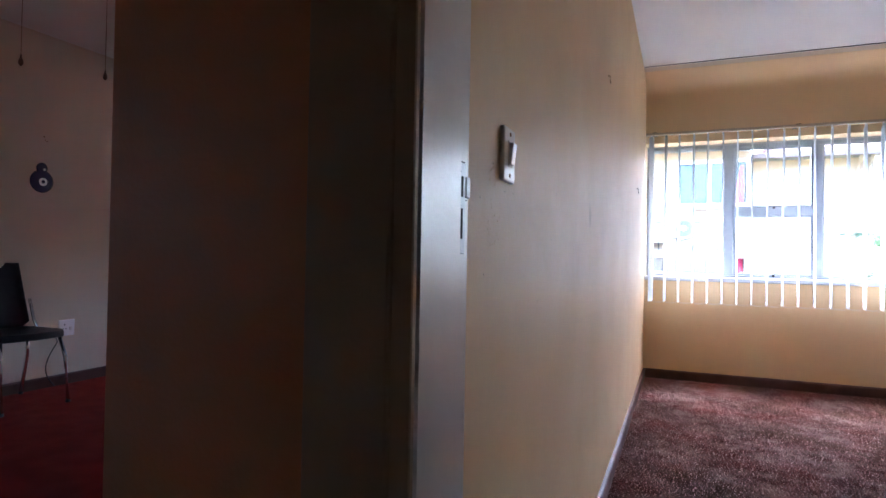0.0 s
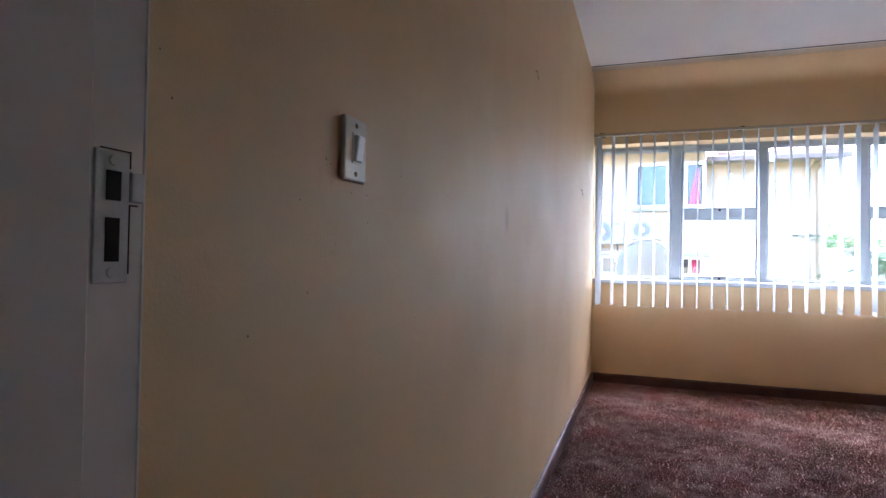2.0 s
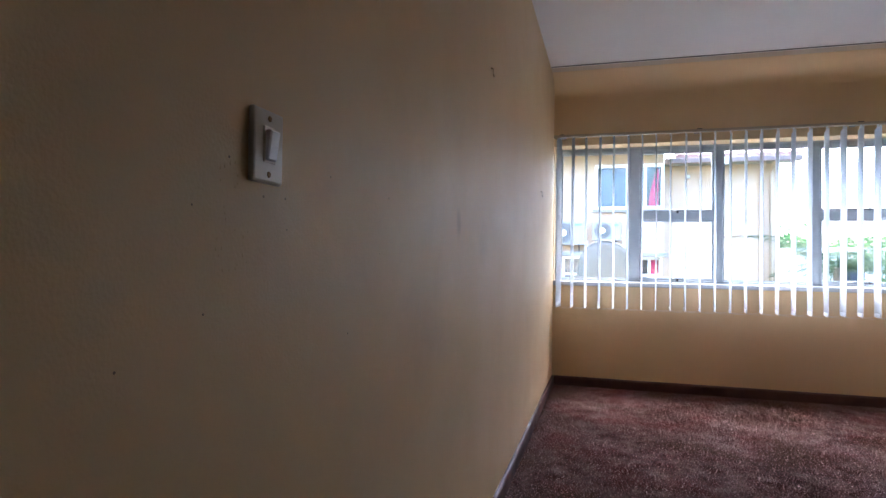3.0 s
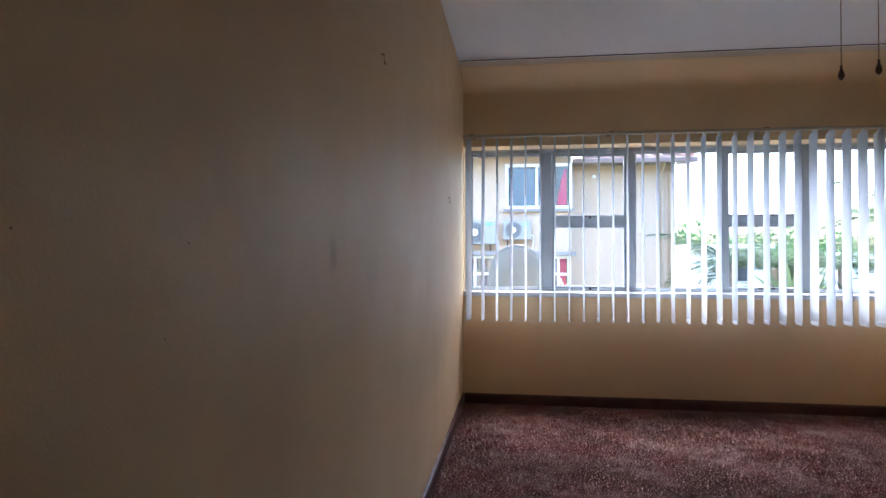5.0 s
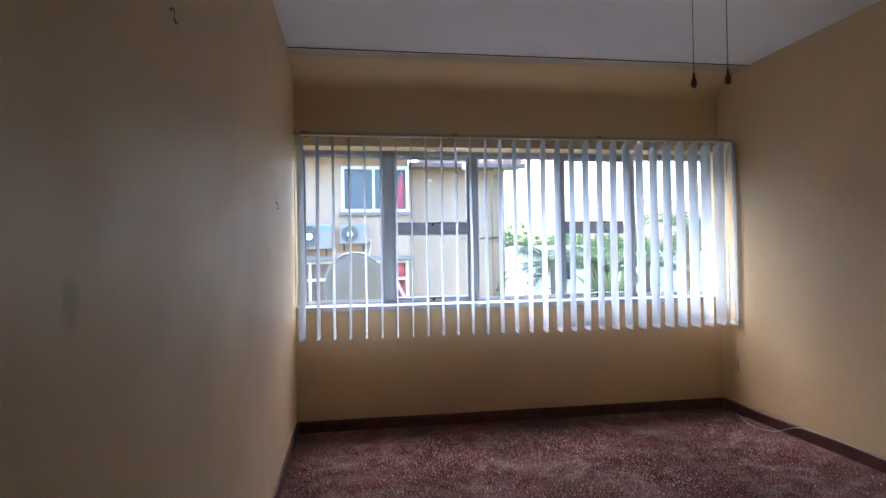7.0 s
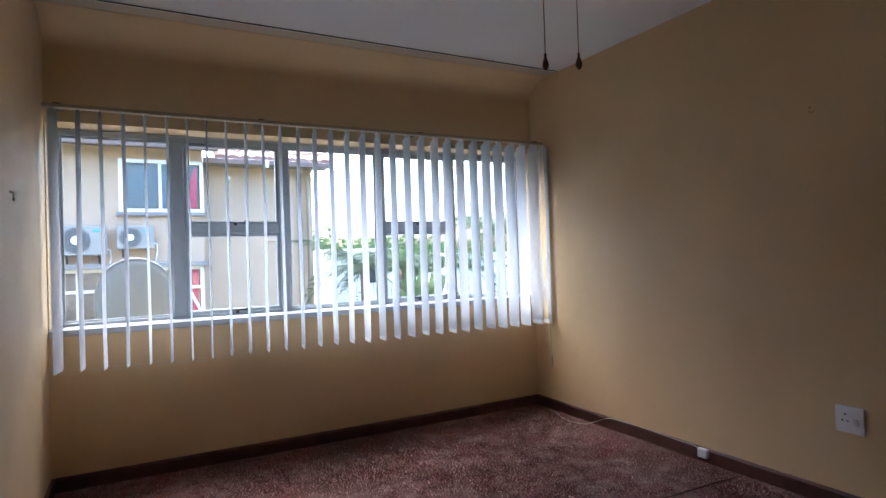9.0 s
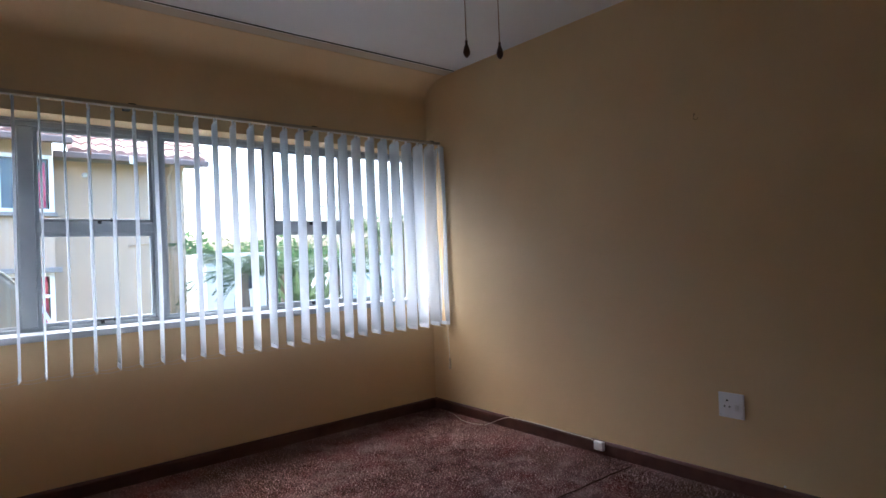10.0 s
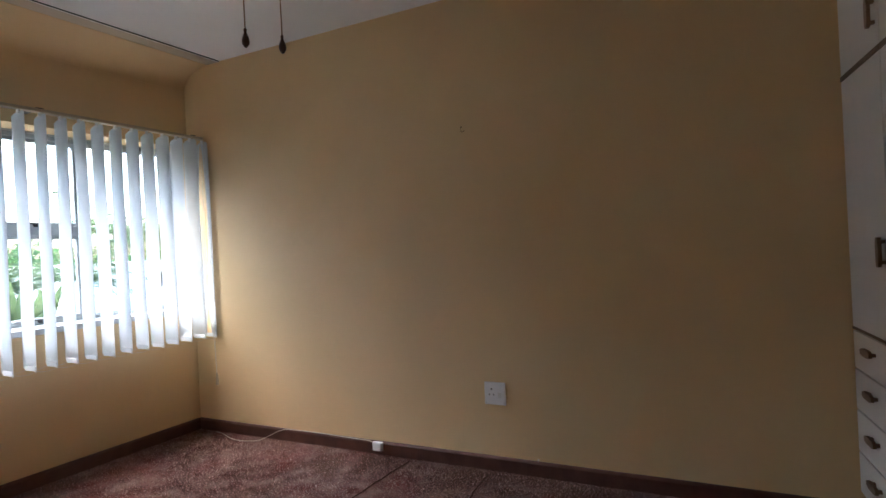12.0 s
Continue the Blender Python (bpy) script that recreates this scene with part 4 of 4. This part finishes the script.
def aircon(x0, x1, z0, z1, y):
    t = thing("air_conditioner", ((x0 + x1) / 2, y - 0.15, z0), "ivory outdoor air conditioner unit on wall brackets", "air conditioner", group="outdoor units")
    d = 0.30
    part("casing", bx(x0, x1, y - d, y - 0.04, z0, z1, bevel=0.02, seg=2), M_AC, t)
    w = x1 - x0
    xc, zc, r = x0 + 0.36 * w, (z0 + z1) / 2, 0.42 * (z1 - z0)
    g = part("fan_grille", lathe(bmesh.new(), [(r, 0), (r, 0.006), (r * 0.97, 0.008), (0.001, 0.008)], pose(xc, y - d - 0.001, zc, 90, 0, 0), 28), M_ACDARK, t, "round grey fan grille")
    for q in (0.35, 0.55, 0.75, 0.92):
        rg = bmesh.new()
        tube(rg, [(xc + q * r * math.cos(k * math.pi / 12), y - d - 0.012, zc + q * r * math.sin(k * math.pi / 12)) for k in range(25)], 0.006, 5)
        part("grille_ring", rg, M_AC, g)
    part("hub", lathe(bmesh.new(), [(r * 0.36, 0), (r * 0.33, 0.01), (0.001, 0.012)], pose(xc, y - d - 0.014, zc, 90, 0, 0), 18), M_WHITE, g, "pale hub")
    part("badge", bx(x0 + 0.70 * w, x0 + 0.90 * w, y - d - 0.004, y - d, z1 - 0.12, z1 - 0.075), M_TEAL, t, "small teal badge")
    for u in (0.12, 0.80):
        b = bmesh.new()
        box(b, x0 + u * w, x0 + u * w + 0.035, y - d, y, z0 - 0.035, z0)
        box(b, x0 + u * w, x0 + u * w + 0.035, y - 0.03, y, z0 - 0.16, z0 - 0.035)
        part("bracket", b, M_BLACK, t, "dark wall bracket")
    part("pipe", tube(bmesh.new(), [(x1 - 0.01, y - 0.12, z0 + 0.12), (x1 + 0.05, y - 0.10, z0 + 0.10), (x1 + 0.06, y - 0.03, z0 - 0.05), (x1 + 0.02, y - 0.02, z0 - 0.25)], 0.016, 8), M_WHITE, t)
    return t


def house():
    t = thing("neighbour_house", (1.0, 12.0, -3.0), "peach plastered two storey house with a tiled roof", "house")
    # near block, its two window openings left free
    ZU0, ZU1, XU0, XU1 = 2.34, 3.28, 0.19, 1.63
    ZL0, ZL1, XL0, XL1 = 0.05, 1.06, -1.15, 1.60
    b = bmesh.new()
    for q in ((-9, XL0, -3, 3.75), (XL0, XL1, -3, ZL0), (XL1, 1.70, -3, ZU0), (XU1, 1.70, ZU0, ZU1), (XL0, XU0, ZL1, 3.75), (XU0, XL1, ZL1, ZU0), (XU0, 1.70, ZU1, 3.75)):
        box(b, q[0], q[1], YN, YN + 0.22, q[2], q[3])
    part("wall", b, M_HOUSE, t, "peach plaster wall")
    # dark sheet that gives the rooms their gloom
    part("dark_backing", bx(-9, 1.68, YN + 0.9, YN + 1.0, -3, 3.75), M_HDARK, t)
    b = bmesh.new()
    box(b, 1.70, 4.22, YW, YW + 4, -3, 3.48)
    part("wing_wall", b, M_HOUSE, t, "peach plaster wall of the wing")
    b = bmesh.new()
    box(b, 1.50, 1.70, YN + 0.22, YW + 0.1, -3, 3.75)
    part("return_wall", b, M_HOUSE, t)
    house_window(t, XU0, XU1, ZU0, ZU1, YN, [0.87, 1.28], [M_HWIN, M_HWIN, M_HDARK], "upper window with blue grey curtains")
    dr = bmesh.new()
    prism(dr, [(1.36, 2.36), (1.58, 2.36), (1.58, 3.22), (1.52, 3.22), (1.46, 2.95), (1.39, 2.62)], pose(0, YN + 0.07, 0, 90, 0, 0), 0.03)
    part("magenta_drape", dr, M_MAGENTA, t, "magenta curtain drawn aside")
    stay = prism(bmesh.new(), [(1.36, 0.62), (1.42, 0.62), (1.66, 0.12), (1.60, 0.10)], pose(0, YN + 0.0, 0, 90, 0, 0), 0.02)
    part("curtain_tie", stay, M_WHITE, t, "white slanting curtain tie")
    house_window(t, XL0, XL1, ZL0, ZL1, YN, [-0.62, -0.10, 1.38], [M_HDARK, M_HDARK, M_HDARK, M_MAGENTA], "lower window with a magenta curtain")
    part("lower_rail", bx(XL0, XL1, YN - 0.034, YN - 0.005, 0.66, 0.72), M_WHITE, t)
    part("canopy", bx(XL0 - 0.25, 1.78, YN - 0.28, YN + 0.0, 1.13, 1.23, bevel=0.008), M_LEDGE, t, "grey concrete ledge")
    roof(t, -9, 1.97, YN - 0.45, 3.66, 4.5, 2.6)
    roof(t, 1.97, 4.66, YW - 0.45, 3.50, 4.5, 2.6, "wing_roof")
    part("gutter", bx(-9, 1.97, YN - 0.55, YN - 0.43, 3.52, 3.65, bevel=0.02, seg=2), M_FASCIA, t, "brown gutter")
    part("gutter", bx(1.72, 4.63, YW - 0.55, YW - 0.43, 3.35, 3.48, bevel=0.02, seg=2), M_FASCIA, t, "brown gutter")
    part("soffit", bx(-9, 1.95, YN - 0.43, YN + 0.0, 3.60, 3.64), M_LEDGE, t)
    part("soffit", bx(1.72, 4.55, YW - 0.43, YW + 0.0, 3.37, 3.41), M_LEDGE, t)
    for x in (3.90, 4.11):
        part("downpipe", tube(bmesh.new(), [(x, YW - 0.45, 3.46), (x, YW - 0.30, 3.29), (x, YW - 0.06, 3.14), (x, YW - 0.06, -3)], 0.045, 10), M_HOUSE, t, "painted downpipe", smooth=True)
    part("waste_pipe", tube(bmesh.new(), [(3.06, YW - 0.03, 1.58), (3.08, YW - 0.03, 1.65), (3.50, YW - 0.03, 1.68)], 0.022, 8), M_HOUSE, t)
    part("outside_lamp", lathe(bmesh.new(), [(0.05, 0), (0.05, 0.03), (0.03, 0.05), (0.001, 0.055)], pose(2.30, YW, 3.10, 90, 0, 0), 14), M_WHITE, t, "small round white lamp", smooth=True)
    part("alarm_box", bx(3.02, 3.10, YW - 0.60, YW - 0.552, 3.30, 3.46, bevel=0.01), M_WHITE, t, "small white box on the gutter")
    return t


hs = house()
for o in (hs, aircon(-0.90, -0.10, 1.40, 1.98, YN), aircon(0.07, 0.73, 1.51, 1.97, YN)):
    o.location.x += SHIFT
    o.location.z += 0.05


def dish():
    """A shallow bowl seen from behind, on a bent mast fixed to the wall below the window."""
    xc, yc, zc, r = 0.445, 1.55, 0.895, 0.40
    t = thing("satellite_dish", (xc, yc, -0.2), "grey satellite dish on a wall mast outside the window", "satellite dish")
    m = pose(xc, yc, zc, -80, 0, -22)
    b = bmesh.new()
    n, rows = 48, 8
    rings = []
    for i in range(1, rows + 1):
        u = i / rows
        rings.append([b.verts.new((r * 0.86 * u * math.cos(2 * math.pi * k / n), r * u * math.sin(2 * math.pi * k / n), 0.10 * (u * u - 1))) for k in range(n)])
    c = b.verts.new((0, 0, -0.10))
    for k in range(n):
        b.faces.new((c, rings[0][k], rings[0][(k + 1) % n]))
    for a, d in zip(rings, rings[1:]):
        for k in range(n):
            b.faces.new((a[k], a[(k + 1) % n], d[(k + 1) % n], d[k]))
    bmesh.ops.solidify(b, geom=b.faces[:], thickness=0.006)
    bmesh.ops.transform(b, matrix=m, verts=b.verts[:])
    part("reflector", b, M_DISH, t, "grey pressed steel bowl", smooth=True)
    rim = bmesh.new()
    tube(rim, [m @ Vector((r * 0.86 * math.cos(2 * math.pi * k / 48), r * math.sin(2 * math.pi * k / 48), 0.0)) for k in range(49)], 0.008, 6)
    part("rim", rim, M_DISH, t, smooth=True)
    mast = tube(bmesh.new(), [(xc, 0.22, -0.2), (xc, 0.8, -0.2), (xc, 1.3, 0.1), (xc, 1.42, 0.75)], 0.025, 10)
    part("mast", mast, M_DISH, t, smooth=True)
    arm = tube(bmesh.new(), [(xc, yc, zc - 0.5), (xc + 0.05, yc + 0.35, zc - 0.30), (xc + 0.06, yc + 0.55, zc - 0.1)], 0.014, 8)
    part("feed_arm", arm, M_DISH, t)


dish()


# ---- garden and distance ----
def frond(bm, base, heading, length, rise, droop, leaflet, wide, rng, n=40):
    """A feather leaf: a curved stalk with narrow leaflets on both sides."""
    d = Vector((math.cos(heading), math.sin(heading), 0))
    side = Vector((-d.y, d.x, 0))
    pts = [Vector(base) + d * (length * u * (1 - 0.15 * u)) + Vector((0, 0, rise * u - droop * u * u)) for u in [k / n for k in range(n + 1)]]
    tube(bm, pts[::3], 0.014, 4, taper=0.25)
    for k in range(3, n + 1):
        u = k / n
        l = leaflet * math.sin(math.pi * min(0.97, 0.15 + 0.85 * u)) ** 0.6
        for s in (-1, 1):
            tip = pts[k] + side * s * l * 0.75 + d * l * 0.55 + Vector((0, 0, -0.35 * l * rng.uniform(0.4, 1.4)))
            a = pts[k] + d * wide
            c = pts[k] - d * wide
            mid = (pts[k] + tip) / 2 + Vector((0, 0, 0.03))
            v = [bm.verts.new(q) for q in (a, mid + d * wide, tip, mid - d * wide, c)]
            bm.faces.new(v)


def palm(x, y, z0, z1, fronds, length, seedling, label):
    rng = random.Random(seedling)
    t = thing("palm_tree", (x, y, z0), label, "palm", group="garden palms")
    part("trunk", tube(bmesh.new(), [(x, y, z0), (x + 0.05, y, (z0 + z1) / 2), (x, y, z1)], 0.14, 10, taper=0.7), M_BARK, t, smooth=True)
    b = bmesh.new()
    for k in range(fronds):
        frond(b, (x, y, z1 - 0.05), k * 2.4 + rng.uniform(-0.3, 0.3), length * rng.uniform(0.8, 1.1), length * rng.uniform(0.25, 1.0), length * rng.uniform(0.5, 0.95), 0.46, 0.0075, rng, 54)
    part("crown", b, M_PALM, t, "feathery drooping fronds", kind="stuff")


def strap_plant(x, y, z0, seedling):
    rng = random.Random(seedling)
    t = thing("strap_leaf_plant", (x, y, z0), "tall bright green strap leaved garden plant", "plant", group="strap plants")
    part("stem", tube(bmesh.new(), [(x, y, z0), (x, y, z0 + 2.6)], 0.10, 8, taper=0.8), M_BARK, t)
    b = bmesh.new()
    for k in range(20):
        a = rng.uniform(0, 6.28)
        l = rng.uniform(1.1, 1.9)
        lean = rng.uniform(0.15, 0.75)
        d = Vector((math.cos(a), math.sin(a), 0))
        s = Vector((-d.y, d.x, 0))
        prev = None
        base = Vector((x, y, z0 + 2.4))
        for q in range(7):
            u = q / 6
            p = base + d * (l * lean * u * u) + Vector((0, 0, l * (u - 0.30 * lean * u * u)))
            w = 0.085 * math.sin(math.pi * (0.12 + 0.85 * u)) ** 0.8
            cur = (b.verts.new(p - s * w), b.verts.new(p + s * w))
            if prev:
                b.faces.new((prev[0], prev[1], cur[1], cur[0]))
            prev = cur
    part("leaves", b, M_STRELITZIA, t, "long bright green leaves")


def tree(x, y, z0, z1, r, n, seedling, label):
    """A trunk with limbs and a ragged crown of small leaf clumps."""
    rng = random.Random(seedling)
    t = thing("tree", (x, y, z0), label, "tree", group="garden trees")
    tr = bmesh.new()
    tube(tr, [(x, y, z0), (x + 0.1, y, z0 + (z1 - z0) * 0.3), (x, y, z0 + (z1 - z0) * 0.6)], 0.2, 8, taper=0.5)
    for k in range(6):
        a = k * 1.05
        h = z0 + (z1 - z0) * 0.4
        tube(tr, [(x, y, h), (x + 0.4 * r * math.cos(a), y + 0.4 * r * math.sin(a), h + 0.2 * (z1 - h)), (x + 0.8 * r * math.cos(a), y + 0.8 * r * math.sin(a), h + 0.55 * (z1 - h))], 0.08, 6, taper=0.3)
    part("trunk", tr, M_BARK, t, smooth=True)
    b = bmesh.new()
    blobs = []
    for k in range(26):
        a, q = rng.uniform(0, 6.28), math.sqrt(rng.random())
        blobs.append((x + r * q * math.cos(a), y + r * q * math.sin(a), z0 + (z1 - z0) * (0.35 + 0.6 * rng.random() * (1 - 0.45 * q)), r * rng.uniform(0.18, 0.36)))
    for k in range(n):
        c = blobs[rng.randrange(len(blobs))]
        v = Vector((rng.gauss(0, 1), rng.gauss(0, 1), rng.gauss(0, 1)))
        v = v.normalized() * c[3] * rng.uniform(0.75, 1.08)
        p = Vector(c[:3]) + v
        s = rng.uniform(0.05, 0.11)
        u = Vector((rng.gauss(0, 1), rng.gauss(0, 1), rng.gauss(0, 0.6))).normalized()
        w = u.orthogonal().normalized()
        b.faces.new([b.verts.new(p + u * s), b.verts.new(p + w * s * 0.55), b.verts.new(p - u * s), b.verts.new(p - w * s * 0.55)])
    part("crown", b, M_LEAF, t, "dense bright green leaves", kind="stuff")


tree(7.4, 19.0, -3, 2.5, 2.6, 9000, 2, "leafy green garden tree beyond the house")
tree(11.5, 24.0, -3, 2.4, 3.0, 8000, 5, "leafy green garden tree beyond the house")
tree(18.0, 30.0, -3, 2.6, 4.0, 8000, 8, "leafy green garden tree in the distance")
palm(5.3, 9.4, -3, 1.0, 16, 1.9, 3, "garden palm with feathery drooping fronds")
palm(9.6, 10.5, -3, 2.0, 18, 2.2, 6, "garden palm with feathery drooping fronds")
palm(7.6, 9.2, -3, 1.0, 16, 1.7, 9, "garden palm with feathery drooping fronds")
palm(8.6, 7.8, -3, 1.75, 18, 1.9, 12, "garden palm with feathery drooping fronds")
palm(11.2, 9.6, -3, 2.1, 18, 2.2, 21, "garden palm with feathery drooping fronds")
palm(6.5, 9.9, -3, 0.9, 18, 2.0, 24, "garden palm with feathery drooping fronds")
strap_plant(6.0, 8.0, -3, 1)
strap_plant(6.6, 8.3, -3, 7)


def outbuilding(x0, x1, y0, y1, z1, label):
    t = thing("outbuilding", ((x0 + x1) / 2, y0, -3), label, "building", group="garden buildings")
    part("wall", bx(x0, x1, y0, y1, -3, z1), M_WHITEWALL, t)
    part("roof", bx(x0 - 0.15, x1 + 0.15, y0 - 0.15, y1 + 0.15, z1, z1 + 0.12, bevel=0.01), M_WHITEWALL, t)
    # flat dark panel in place of an unlit opening
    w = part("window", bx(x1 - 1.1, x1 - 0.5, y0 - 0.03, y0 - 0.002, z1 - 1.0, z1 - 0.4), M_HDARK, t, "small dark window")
    part("frame", bx(x1 - 1.16, x1 - 0.44, y0 - 0.05, y0 - 0.031, z1 - 0.4, z1 - 0.33), M_LEDGE, w)


outbuilding(5.9, 8.0, 14.0, 18.0, 1.42, "white plastered outbuilding among the trees")
outbuilding(12.5, 17.0, 18.0, 22.0, 1.2, "white plastered outbuilding among the trees")


def far_woods():
    """A ragged belt of trees that hides the horizon, in many small leaf clumps."""
    rng = np.random.default_rng(5)
    n = 26000
    k = rng.integers(0, 90, n)
    cx = rng.uniform(6, 75, 90)
    cy = rng.uniform(38, 60, 90)
    cz = rng.uniform(-2.0, 1.6, 90)
    cr = rng.uniform(1.4, 3.0, 90)
    d = rng.normal(0, 1, (n, 3))
    d /= np.linalg.norm(d, axis=1)[:, None]
    p = np.stack([cx[k], cy[k], cz[k]], 1) + d * cr[k][:, None] * rng.uniform(0.7, 1.05, n)[:, None] * np.array([1.2, 1.0, 0.9])
    u = rng.normal(0, 1, (n, 3))
    u /= np.linalg.norm(u, axis=1)[:, None]
    w = np.cross(u, d)
    sz = rng.uniform(0.15, 0.32, n)[:, None]
    v = np.stack([p + u * sz, p + w * sz * 0.7, p - u * sz, p - w * sz * 0.7], 1)
    f = np.arange(n * 4).reshape(-1, 4)
    me = bpy.data.meshes.new("far_woods")
    me.from_pydata(v.reshape(-1, 3).tolist(), [], f.tolist())
    me.materials.append(M_LEAF)
    tagged(new("far_woods", me), "green treetops along the skyline", "trees", kind="stuff")


far_woods()
